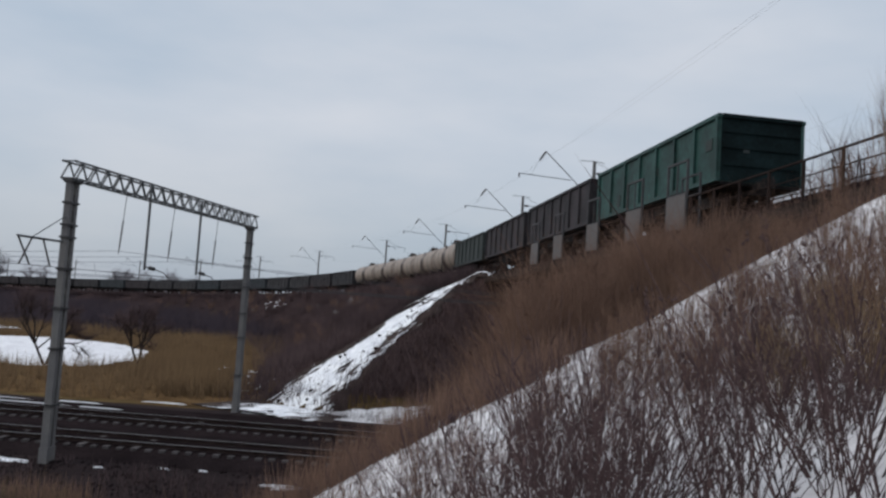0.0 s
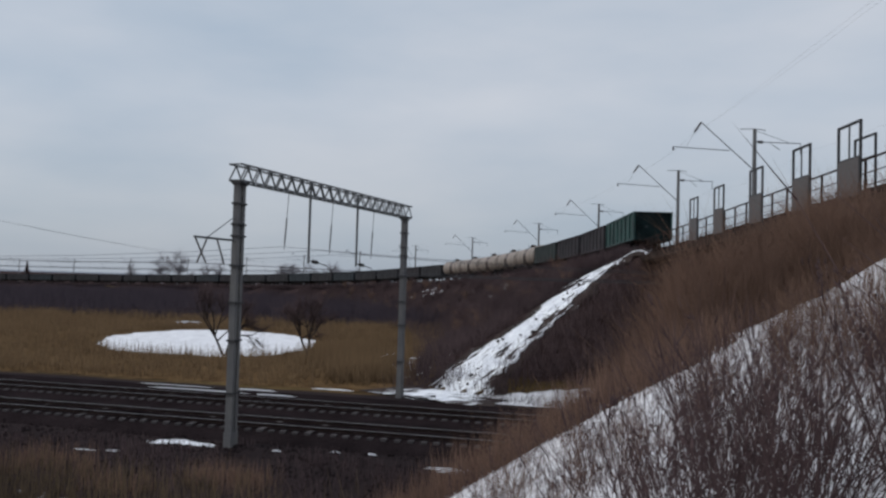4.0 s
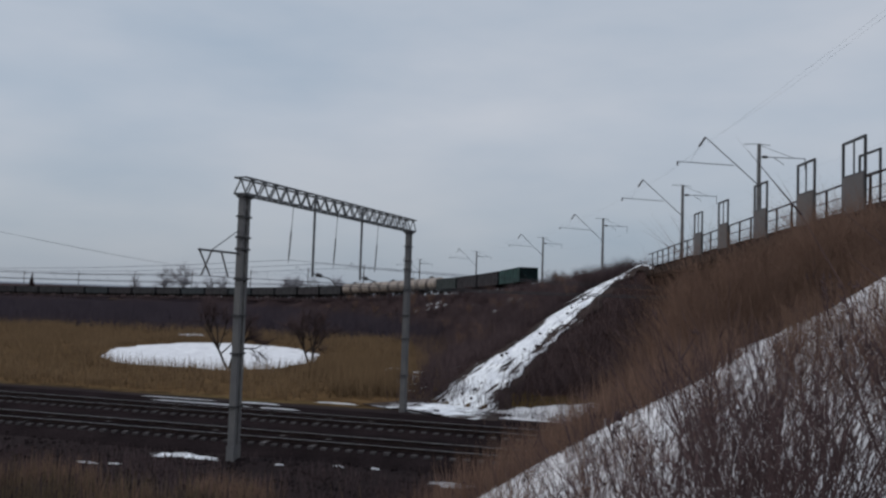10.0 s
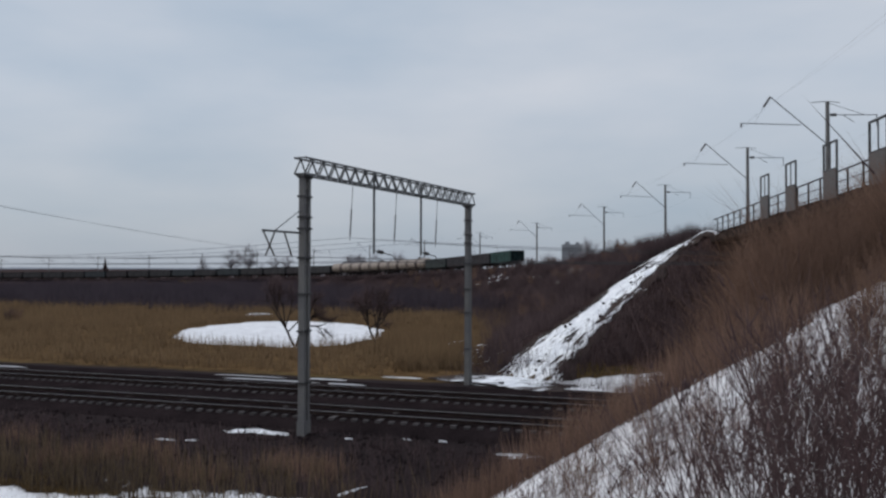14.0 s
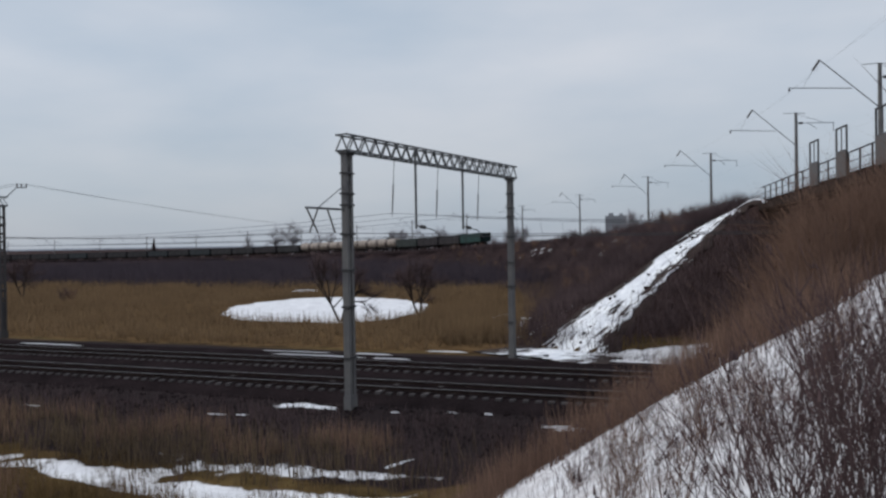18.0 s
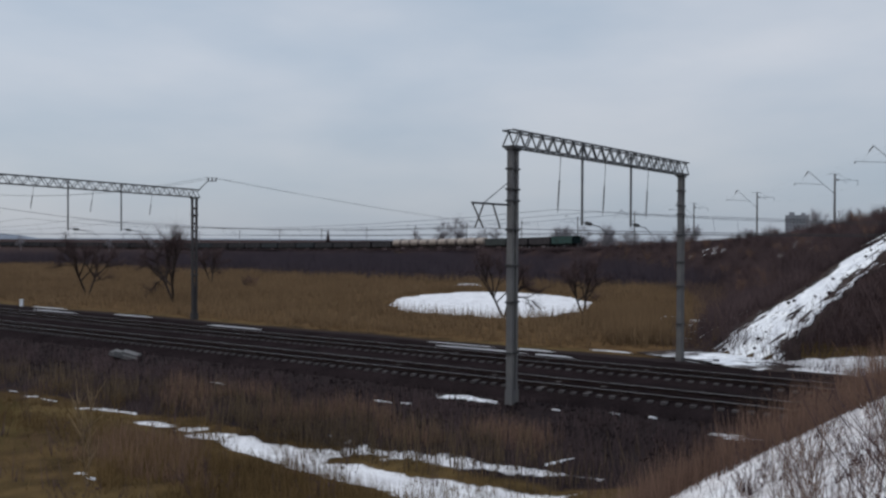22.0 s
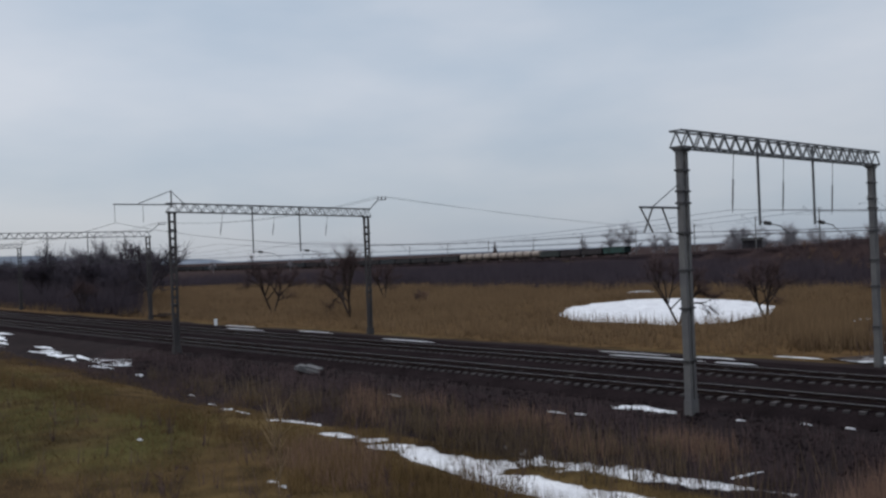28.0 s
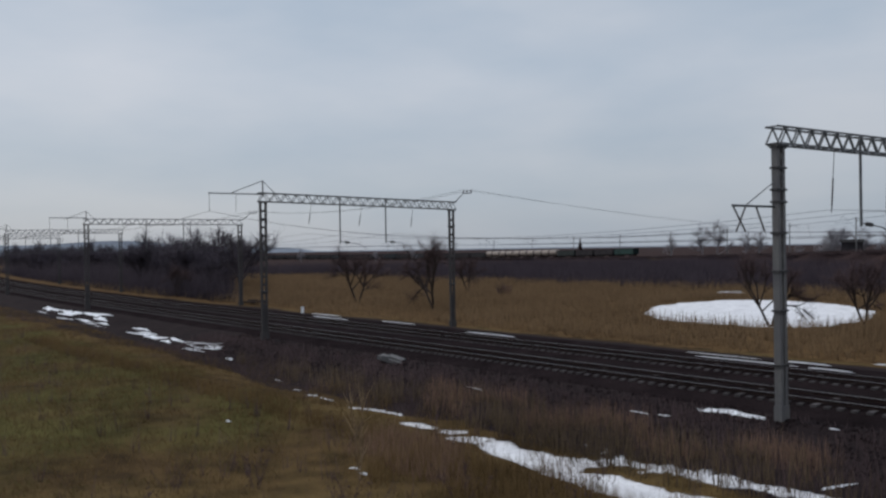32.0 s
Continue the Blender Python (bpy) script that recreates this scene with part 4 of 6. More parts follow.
def tanker():
    ob = thing("tank_wagon", Matrix(), "cream tank wagon with dark oil stains", "tank wagon", "wagons of the train")
    R, zc, L = 1.5, 2.55, 10.7
    m = Mesh()
    for a, b in ((-L / 2, -0.85), (0.85, L / 2)):
        m.lathe([(a, R), (b, R)], n=22)
    for sx in (1, -1):
        m.lathe([(sx * (L / 2 + e), r) for e, r in ((0.45, 0.02), (0.42, 0.5), (0.3, 1.0), (0.14, 1.35), (0.0, R))][::sx], n=22)
    shell = part("shell", m, CREAM, ob, "cream painted barrel", at=Matrix.Translation((0, 0, zc)), smooth=True)
    for a, b in ((-0.85, 0.85), (-2.95, -2.8), (2.8, 2.95), (-5.35, -5.0), (5.0, 5.35)):
        b_ = Mesh()
        b_.lathe([(a, R), (a, R + 0.012), (b, R + 0.012), (b, R)], n=22)
        part("stain_band", b_, OILY, shell, "dark oil-stained band")
    d = Mesh()
    d.tube((0, 0, zc + R - 0.1), (0, 0, zc + R + 0.38), 0.42, n=12)
    part("dome", d, OILY, ob, "dark filling dome")
    w = Mesh()
    w.box((0, 0, zc + R + 0.1), (2.6, 0.9, 0.05))
    for x in (-1.25, 1.25):
        for y in (-0.42, 0.42):
            w.tube((x, y, zc + R + 0.1), (x, y, zc + R + 0.5), 0.02, n=4)
    part("walkway", w, UNDER, ob)
    for sy in (1, -1):
        l_ = Mesh()
        for x in (-0.25, 0.25):
            l_.line([(x, sy * 1.55, 1.1), (x, sy * 1.56, 2.6), (x, sy * 1.1, 3.8)], 0.025, 4)
        for z in np.arange(1.3, 3.0, 0.32):
            l_.tube((-0.25, sy * 1.56, z), (0.25, sy * 1.56, z), 0.018, n=4)
        part("ladder", l_, UNDER, ob)
    f = Mesh()
    f.box((0, 0, 1.05), (11.6, 0.6, 0.3))
    for sx in (1, -1):
        f.box((sx * 5.75, 0, 1.05), (0.14, 2.9, 0.3))
        f.box((sx * 3.9, 0, 1.2), (0.5, 2.3, 0.4))
        f.box((sx * 5.95, 0, 1.06), (0.5, 0.36, 0.3))
    part("underframe", f, UNDER, ob)
    running_gear(ob, 3.9)
    return ob


WAGONS = []
protos = {}
KINDS = ["green", "brown", "brown", "faded", "tank", "tank", "tank", "tank", "tank", "black", "brown", "black", "black", "teal", "black", "teal", "black", "black", "brown", "teal", "black",
         "black", "black", "brown", "black", "black", "teal", "black", "black", "brown", "black", "black", "black"]
LENGTH = {"tank": 12.02}
edge = 0.6
for kind in KINDS:
    if kind not in protos:
        if kind == "tank":
            protos[kind] = tanker()
        else:
            cm, lab = {"green": (GREEN, "green open freight wagon, ends darkened for shade, last of the train"), "brown": (BROWN, "dirty dark brown open freight wagon"), "faded": (GREEN_GREY, "faded grey-green open freight wagon"),
                       "black": (BLACK, "sooty dark grey open freight wagon"), "teal": (TEAL, "dull teal open freight wagon")}[kind]
            protos[kind] = gondola(cm, GREEN_END if kind == "green" else cm, "open_wagon", lab, kind == "green")
        ob = protos[kind]
    else:
        ob = copy_thing(protos[kind], Matrix())
    ln = LENGTH.get(kind, 13.92)
    WAGONS.append((ob, edge + ln / 2, 3.9 if kind == "tank" else 4.33))
    edge += ln


def travelled(t):
    return 10.715 * t + 0.030 * t * t


def wagon_pose(mid, half):
    a, b = on_line(mid - half)[0], on_line(mid + half)[0]
    d = (b - a).normalized()
    left = Vector((-d.y, d.x, 0)).normalized()
    up = d.cross(left)
    p = (a + b) / 2
    return Matrix(((d.x, left.x, up.x, p.x), (d.y, left.y, up.y, p.y), (d.z, left.z, up.z, p.z), (0, 0, 0, 1)))


def motions():
    for ob, mid, half in WAGONS:
        walk(ob, [(t, wagon_pose(mid - 7.2 + travelled(t), half)) for t in range(0, 33)])


# ---- wires ----
def sagging(a, b, sag, n=8):
    a, b = Vector(a), Vector(b)
    return [a.lerp(b, i / n) - Vector((0, 0, sag * 4 * (i / n) * (1 - i / n))) for i in range(n + 1)]


def catenary_wires():
    spans = [(-28, 31.5, 46.6)] + [(p0.dot(U), p0.dot(V), p1.dot(V)) for p0, p1 in PORTALS] + [(260, 42, 58)]
    for f_ in (0.213, 0.461, 0.741):
        ob = thing("catenary_line", Matrix(), "dark overhead wires hung along the lower tracks", "overhead wire", "overhead wires")
        for (u0, a0, b0), (u1, a1, b1) in zip(spans, spans[1:]):
            v0, v1 = a0 + (b0 - a0) * f_, a1 + (b1 - a1) * f_
            top = sagging(uv(u0 - 0.4, v0, 7.75), uv(u1 - 0.4, v1, 7.75), 0.75)
            carry = Mesh()
            carry.line(top, 0.010, 4)
            part("messenger_wire", carry, WIRE, ob)
            low = sagging(uv(u0 - 0.4, v0 + 0.4, 6.75), uv(u1 - 0.4, v1 + 0.4, 6.75), 0.12)
            contact = Mesh()
            contact.line(low, 0.010, 4)
            part("contact_wire", contact, WIRE, ob)
            for k in (1, 3, 4, 5, 7):
                drop = Mesh()
                drop.tube(top[k], low[k], 0.006, n=4, caps=False)
                part("dropper", drop, WIRE, ob)
    # feeders on the near brackets and on the hooks
    m = Mesh()
    pts = [p0 - (p1 - p0).normalized() * (3.9 if i else 2.4) for i, (p0, p1) in enumerate(PORTALS)]
    hs = [6.9, 9.37, 9.37, 9.37, 9.37]
    first = uv(-30, 24, 7.5)
    m.line(sagging(first, pts[0] + Vector((0, 0, hs[0])), 0.5), 0.014, 4)
    for a, b, h0, h1 in zip(pts, pts[1:], hs, hs[1:]):
        m.line(sagging(a + Vector((0, 0, h0)), b + Vector((0, 0, h1)), 0.9), 0.014, 4)
    thing("feeder_wire", Matrix(), "dark feeder wire between the portals' side brackets", "overhead wire", "overhead wires", data=m.data("feeder_wire", WIRE))
    for k in (0.0, 0.75):
        m = Mesh()
        ends = [p1 + (p1 - p0).normalized() * (1.25 + k) + Vector((0, 0, 11.36)) for p0, p1 in PORTALS[1:]]
        far = on_line(mast_s[8], MAST_OFF, 8.6)[0]
        m.line(sagging(far, ends[0], 2.2 + 0.3 * k, 16), 0.012, 4)
        for a, b in zip(ends, ends[1:]):
            m.line(sagging(a, b, 0.9), 0.014, 4)
        thing("power_line", Matrix(), "thin dark power wire slung between portal and bank", "overhead wire", "overhead wires", data=m.data("power_line", WIRE))
    # upper line
    for off, z, sag in ((MAST_OFF + 6.5, 8.2, 0.1), (MAST_OFF + 4.8, 9.75, 0.6), (MAST_OFF - 3.65, 8.15, 0.7)):
        m, run = Mesh(), []
        for a, b in zip(mast_s, mast_s[1:]):
            run += sagging(on_line(a, off, z)[0], on_line(b, off, z)[0], sag, 6)[:-1]
        m.line(run + [on_line(mast_s[-1], off, z)[0]], 0.003, 4)
        thing("catenary_line", Matrix(), "dark overhead wires along the upper line's masts", "overhead wire", "overhead wires", data=m.data("catenary_line", WIRE))


catenary_wires()


# ---- snow lying in patches ----
rnd = np.random.RandomState(4)


def snow_patch(cx, cy, length, width, turn, lift=0.03, flat_z=None, label="thin patch of old snow on dark ground"):
    m = Mesh()
    n = 28
    rings = []
    ph = rnd.rand(4) * 6
    for k, f_ in enumerate((1.0, 0.7, 0.35)):
        row = []
        for i in range(n):
            w = 2 * math.pi * i / n
            r = f_ * max(0.15, 1 + 0.28 * math.sin(3 * w + ph[0]) + 0.22 * math.sin(5 * w + ph[1]) + 0.2 * math.sin(8 * w + ph[2]) + 0.16 * math.sin(13 * w + ph[3]))
            x, y = r * length / 2 * math.cos(w), r * width / 2 * math.sin(w)
            X, Y = cx + x * math.cos(turn) - y * math.sin(turn), cy + x * math.sin(turn) + y * math.cos(turn)
            z = (ground_z(X, Y) if flat_z is None else flat_z) + (-0.03, lift * 0.7, lift)[k]
            row.append(len(m.v))
            m.v.append((X, Y, z))
        rings.append(row)
    for a, b in zip(rings, rings[1:]):
        for i in range(n):
            j = (i + 1) % n
            m.f.append((a[i], a[j], b[j], b[i]))
    m.f.append(tuple(rings[-1]))
    thing("snow_patch", Matrix(), label, "snow", "snow patches", data=m.data("snow_patch", SNOW, True))


TR = math.atan2(U.y, U.x)
snow_patch(*uv(17.6, 29.0)[:2], 3.0, 0.7, TR, 0.04)
snow_patch(*uv(6.3, 28.6)[:2], 3.4, 0.5, TR, 0.03)
snow_patch(-8.75, 23.8, 1.2, 0.16, 1.05, 0.03)
for k in range(16):
    uu = 55.5 + 21 * rnd.rand()
    snow_patch(*uv(uu, 24.6 + 0.09 * (uu - 53) + 0.45 * rnd.randn())[:2], 1.5 + 3.5 * rnd.rand(), 0.12 + 0.3 * rnd.rand(), TR + 0.08 * rnd.randn(), 0.04)
for k in range(14):
    uu = 82 + 30 * rnd.rand()
    snow_patch(*uv(uu, 27.2 + 0.05 * (uu - 80) + 0.5 * rnd.randn())[:2], 2.5 + 5 * rnd.rand(), 0.2 + 0.6 * rnd.rand(), TR + 0.05 * rnd.randn(), 0.05)
for uu, vv, ln, wd in ((26.5, 42.6, 5, 0.3), (21.5, 42.9, 2.5, 0.3), (24, 41.0, 6, 0.18), (19.5, 40.9, 2, 0.2), (58, 43.0, 4, 0.3), (70, 43.4, 5, 0.4), (17.5, 45.0, 2.2, 0.5), (6.0, 39.5, 5, 0.3), (66, 41.2, 6, 0.5), (44, 41.2, 5, 0.3)):
    snow_patch(*uv(uu, vv + bend(uu))[:2], ln * 0.9, wd * (0.17 if uu < 40 else 0.09), TR, 0.03, flat_z=0.20 if vv < 42.2 else 0.12)
for uu, vv, ln, wd in ((50.5, 24.0, 1.0, 0.3), (21.3, 14.2, 0.5, 0.2), (20.6, 14.0, 0.35, 0.16), (30.5, 14.4, 0.3, 0.15), (29, 26.1, 0.9, 0.09), (20.5, 27.1, 0.9, 0.08), (19.3, 27.2, 0.5, 0.07), (13.6, 29.0, 0.3, 0.04), (11.4, 29.4, 0.35, 0.035), (10.0, 29.5, 0.3, 0.035), (26.5, 20.9, 1.2, 0.12), (30.5, 21.1, 1.0, 0.12), (34.5, 21.4, 1.1, 0.12), (38.2, 21.9, 0.8, 0.10), (41.5, 22.6, 0.6, 0.08)):
    snow_patch(*uv(uu, vv)[:2], ln, wd, TR + 0.05 * math.sin(uu), 0.05)

snow_patch(-53.6, 107.7, 3.0, 1.8, 0.4, 0.25)

# trodden snow path up the far bank: overlapping ragged strips with bare gaps
WAY = [Vector(p) for p in ((-9.0, 45.2, 0), (-7.2, 49.9, 0), (-6.1, 51.6, 0), (-4.9, 52.6, 0), (-3.4, 53.8, 0), (-1.8, 55.0, 0), (-0.6, 56.2, 0), (0.6, 57.6, 0), (1.5, 58.6, 0), (2.2, 59.6, 0))]
HALF = (4.8, 3.7, 2.8, 2.15, 1.85, 1.7, 1.6, 1.65, 2.0, 2.3)
A, B = WAY[0], WAY[-1]
AB = (B - A).normalized()
SIDE = Vector((AB.y, -AB.x, 0))


def on_way(f_):
    q = max(0.0, f_) * (len(WAY) - 1)
    i = min(int(q), len(WAY) - 2)
    return WAY[i].lerp(WAY[i + 1], q - i)


def path_strip(f0, f1, o0, o1, wid):
    m = Mesh()
    n = int(max(6, (f1 - f0) * 70))
    rows = []
    for i in range(n + 1):
        f_ = f0 + (f1 - f0) * i / n
        c = on_way(f_) + SIDE * (o0 + (o1 - o0) * i / n + 0.12 * math.sin(i * 1.3 + f0 * 40))
        taper = max(0.04, min(1.0, i / 3.0, (n - i) / 3.0))
        row = []
        for k in (-1, -0.45, 0.1, 0.55, 1):
            q = c + SIDE * (k * wid * taper * (1 + 0.35 * rnd.randn() * (abs(k) > 0.9)))
            row.append(len(m.v))
            m.v.append((q.x, q.y, ground_z(q.x, q.y) + (0.02 if abs(k) == 1 else 0.16 + 0.07 * rnd.rand())))
        rows.append(row)
    for a, b in zip(rows, rows[1:]):
        for k in range(4):
            m.f.append((a[k], a[k + 1], b[k + 1], b[k]))
    return m


def trodden_snow():
    """Old snow worn through to the soil in streaks along a path, most at its borders."""
    m = bpy.data.materials.new("trodden_snow")
    m.use_nodes = True
    n, l = m.node_tree.nodes, m.node_tree.links
    b = n["Principled BSDF"]
    b.inputs["Roughness"].default_value = 0.9
    b.inputs["Specular IOR Level"].default_value = 0.1
    tc, mp, at = n.new("ShaderNodeTexCoord"), n.new("ShaderNodeMapping"), n.new("ShaderNodeAttribute")
    at.attribute_name = "border"
    mp.vector_type = "TEXTURE"
    mp.inputs["Rotation"].default_value = (0, 0, math.atan2(AB.y, AB.x) - 0.25)
    mp.inputs["Scale"].default_value = (1.9, 0.42, 1.0)
    l.new(tc.outputs["Object"], mp.inputs["Vector"])
    streak, tone = n.new("ShaderNodeTexNoise"), n.new("ShaderNodeTexNoise")
    streak.inputs["Scale"].default_value, streak.inputs["Detail"].default_value, streak.inputs["Roughness"].default_value = 1.0, 7, 0.62
    tone.inputs["Scale"].default_value, tone.inputs["Detail"].default_value = 1.4, 5
    l.new(mp.outputs["Vector"], streak.inputs["Vector"])
    l.new(tc.outputs["Object"], tone.inputs["Vector"])
    add = n.new("ShaderNodeMath")
    add.operation = "MULTIPLY_ADD"
    add.inputs[1].default_value = 0.34
    l.new(at.outputs["Fac"], add.inputs[0])
    l.new(streak.outputs["Fac"], add.inputs[2])
    bare = n.new("ShaderNodeMapRange")
    bare.inputs["From Min"].default_value, bare.inputs["From Max"].default_value = 0.575, 0.625
    l.new(add.outputs["Value"], bare.inputs["Value"])
    white, soil, mx = n.new("ShaderNodeValToRGB"), n.new("ShaderNodeValToRGB"), n.new("ShaderNodeMixRGB")
    for r, lo, hi in ((white, (0.62, 0.63, 0.67), (0.84, 0.85, 0.87)), (soil, (0.022, 0.016, 0.015), (0.052, 0.037, 0.032))):
        r.color_ramp.elements[0].position, r.color_ramp.elements[1].position = 0.35, 0.62
        r.color_ramp.elements[0].color, r.color_ramp.elements[1].color = (*lo, 1), (*hi, 1)
        l.new(tone.outputs["Fac"], r.inputs["Fac"])
    l.new(bare.outputs["Result"], mx.inputs[0])
    l.new(white.outputs["Color"], mx.inputs[1])
    l.new(soil.outputs["Color"], mx.inputs[2])
    l.new(mx.outputs["Color"], b.inputs["Base Color"])
    bp = n.new("ShaderNodeBump")
    bp.invert = True
    bp.inputs["Strength"].default_value, bp.inputs["Distance"].default_value = 0.8, 0.12
    l.new(add.outputs["Value"], bp.inputs["Height"])
    l.new(bp.outputs["Normal"], b.inputs["Normal"])
    return m


def way_sheet():
    """The whole trodden strip, widest at its foot, level patch at its head."""
    m, border = Mesh(), []
    n, cols = 84, 14
    rows = []
    for i in range(n + 1):
        f_ = -0.02 + 1.06 * i / n
        c = on_way(min(f_, 1.0)) + AB * max(0.0, f_ - 1.0) * 20
        half = float(np.interp(f_ * (len(HALF) - 1), np.arange(len(HALF)), HALF)) + 0.25
        lo = -half + 0.22 * math.sin(17 * f_) + 0.18 * math.sin(53 * f_)
        lo -= 3.6 * max(0.0, min(1.0, (f_ - 0.86) / 0.12))
        hi = half + 0.25 * math.sin(21 * f_ + 1) + 0.22 * math.sin(61 * f_)
        row = []
        for k in range(cols + 1):
            g = k / cols
            q = c + SIDE * (lo + (hi - lo) * g)
            e = abs(2 * g - 1)
            end = max(0.0, 1 - i / 3.0, 1 - (n - i) / 3.0)
            row.append(len(m.v))
            m.v.append((q.x, q.y, ground_z(q.x, q.y) + 0.05 + 0.10 * f_ + 0.06 * (1 - e) + 0.04 * math.sin(i * 1.1 + k * 2.3) * (1 - e)))
            border.append(max(end, max(0.0, (e - 0.25) / 0.75) ** 1.5))
        rows.append(row)
    for a, b in zip(rows, rows[1:]):
        for k in range(cols):
            m.f.append((a[k], a[k + 1], b[k + 1], b[k]))
    me = m.data("snow_sheet", trodden_snow(), True)
    at = me.attributes.new("border", "FLOAT", "POINT")
    at.data.foreach_set("value", border)
    return me


path = thing("snow_path", Matrix(), "trodden streaky snow path climbing the bank beside the bridge", "snow path", kind="structure")
part("snow_sheet", way_sheet(), None, path)
for f0, f1, o0, o1, wid in ((0.20, 0.34, 2.3, 1.9, 0.16), (0.30, 0.44, 1.9, 1.8, 0.14), (0.40, 0.52, 1.75, 1.5, 0.12), (0.94, 1.0, 0.4, 3.6, 0.35)):
    part("snow_strip", path_strip(f0, f1, o0, o1, wid), SNOW, path, smooth=True)
for k in range(22):
    f_, o = rnd.rand() * 0.95, 0.2 + rnd.randn() * 1.0
    c = on_way(f_) + SIDE * o
    m = Mesh()
    s_ = 0.05 + 0.10 * rnd.rand()
    m.box((0, 0, 0), (s_ * 2.6, s_ * 1.2, s_), Matrix.Translation((c.x, c.y, ground_z(c.x, c.y) + 0.12)) @ Matrix.Rotation(math.atan2(AB.y, AB.x) + 0.4 * rnd.randn(), 4, "Z") @ Matrix.Rotation(0.5, 4, "X"))
    part("stone", m, BALLAST, path)


# ---- plants ----
def bend_np(u):
    return np.maximum(0.0, u - 50) ** 2 * 0.00028


def field(name, label, category, xy, mat_, hmin, hmax, rad, per=1, lean=0.2, spread=0.15, sink=0.05):
    """Many blades or stems standing on the ground at an array of places."""
    n = len(xy)
    z = heights(xy[:, 0][None, :], xy[:, 1][None, :])[0]
    base = np.repeat(np.column_stack([xy, z - sink]), per, axis=0)
    k = len(base)
    base[:, :2] += rnd.randn(k, 2) * spread
    h = hmin + (hmax - hmin) * rnd.rand(k) ** 1.3
    tip = base + np.column_stack([rnd.randn(k) * lean * h, rnd.randn(k) * lean * h, h])
    ob = thing(name, Matrix(), label, category, kind="stuff", data=spikes(name, base, tip, rad * (0.6 + 0.8 * rnd.rand(k)), mat_))
    return ob


def scatter(n, u0, u1, v0, v1, keep=None):
    """Places between two bounds along and across the lower line."""
    uu, vv = u0 + (u1 - u0) * rnd.rand(n), v0 + (v1 - v0) * rnd.rand(n)
    xy = np.column_stack([U.x * uu + V.x * vv, U.y * uu + V.y * vv])
    return xy if keep is None else xy[keep(xy[:, 0], xy[:, 1], uu, vv)]


def clear_of_pond(x, y, grow=1.0):
    return ellipse(x, y, -36.7, 79.5, 10.9 * grow, 18.0 * grow, 0.42) < 0.02


# the tan reed bed beyond the tracks
field("reed_bed", "tall dry tan reeds covering the flat field", "reeds",
      scatter(46000, 2, 190, 46.5, 118, lambda x, y, u, v: clear_of_pond(x, y) & (heights(x, y) < 0.3) & (smooth_noise(x, y, 0.12, 2) + 0.9 * rnd.rand(len(x)) > -0.15) & (v > 46.5 + bend_np(u)) & (u > 16.5 + 0.10 * (v - 48) + 2.5 * smooth_noise(x, y, 0.5, 11))),
      REED, 0.5, 1.45, 0.030, 2, 0.16, 0.35)
# taller clump of pale reeds right of the pond
field("reed_clump", "tall pale reeds in a dense clump", "reeds", np.concatenate([np.column_stack([cx + sx * rnd.randn(n), cy + sy * rnd.randn(n)]) for cx, cy, sx, sy, n in ((-16.3, 61.0, 1.3, 2.2, 520), (-13.9, 54.2, 1.3, 1.4, 300), (-18.6, 63.5, 1.2, 1.6, 260))]), REED, 0.9, 2.3, 0.03, 3, 0.1, 0.3)
# reeds and straw between the ditch and the tracks
field("ditch_reeds", "dry straw and reeds standing along a snowy ditch", "reeds",
      scatter(5600, 3, 50, 20.6, 26.6, lambda x, y, u, v: (smooth_noise(x, y, 0.45, 7) + 0.6 * rnd.rand(len(x)) > -0.05) & (heights(x, y) < 0.6) & (rnd.rand(len(x)) < np.clip((25.0 - v) / 3.2, 0, 1) * (v > ditch_v(u) + 0.9)) & (rnd.rand(len(x)) < np.clip((u - 8) / 6, 0.06, 1))), STRAW, 0.35, 1.25, 0.014, 3, 0.10, 0.12)
field("ditch_grass", "dark dead stems at the ditch edge", "dead grass", scatter(2000, 2, 70, 16.2, 17.8, lambda x, y, u, v: heights(x, y) < 0.6), TUFT, 0.2, 0.8, 0.010, 4, 0.15, 0.15)
field("ditch_fringe", "brown dead grass standing in ditch snow", "dead grass", scatter(4200, 8, 38, 17.5, 23.5, lambda x, y, u, v: (heights(x, y) < 0.5) & (np.abs(v - ditch_v(u) - 0.2) < 1.5) & (smooth_noise(x, y, 1.1, 5) > -0.1)), TUFT, 0.12, 0.6, 0.010, 3, 0.15, 0.15)
field("bank_tufts", "dark dead weeds standing before the snowy ditch", "weeds", scatter(950, 9, 21, 13.6, 16.9, lambda x, y, u, v: (heights(x, y) < 0.8) & (smooth_noise(x, y, 0.8, 4) > -0.25)), TUFT, 0.25, 0.9, 0.010, 6, 0.2, 0.2)
field("ditch_weeds", "dark brown dead weeds between ditch and tracks", "weeds", scatter(3000, 0, 62, 21.5, 28.6, lambda x, y, u, v: (heights(x, y) < 0.5) & (smooth_noise(x, y, 0.5, 6) + 0.7 * rnd.rand(len(x)) > 0.0)), SCRUB, 0.12, 0.7, 0.010, 6, 0.25, 0.2)
clod = scatter(6500, -4, 60, 24.0, 30.4, lambda x, y, u, v: heights(x, y) < 0.5)
field("stones", "coarse dark stones scattered beside the tracks", "stones", clod, BALLAST, 0.04, 0.13, 0.075, 1, 0.6, 0.1, 0.02)
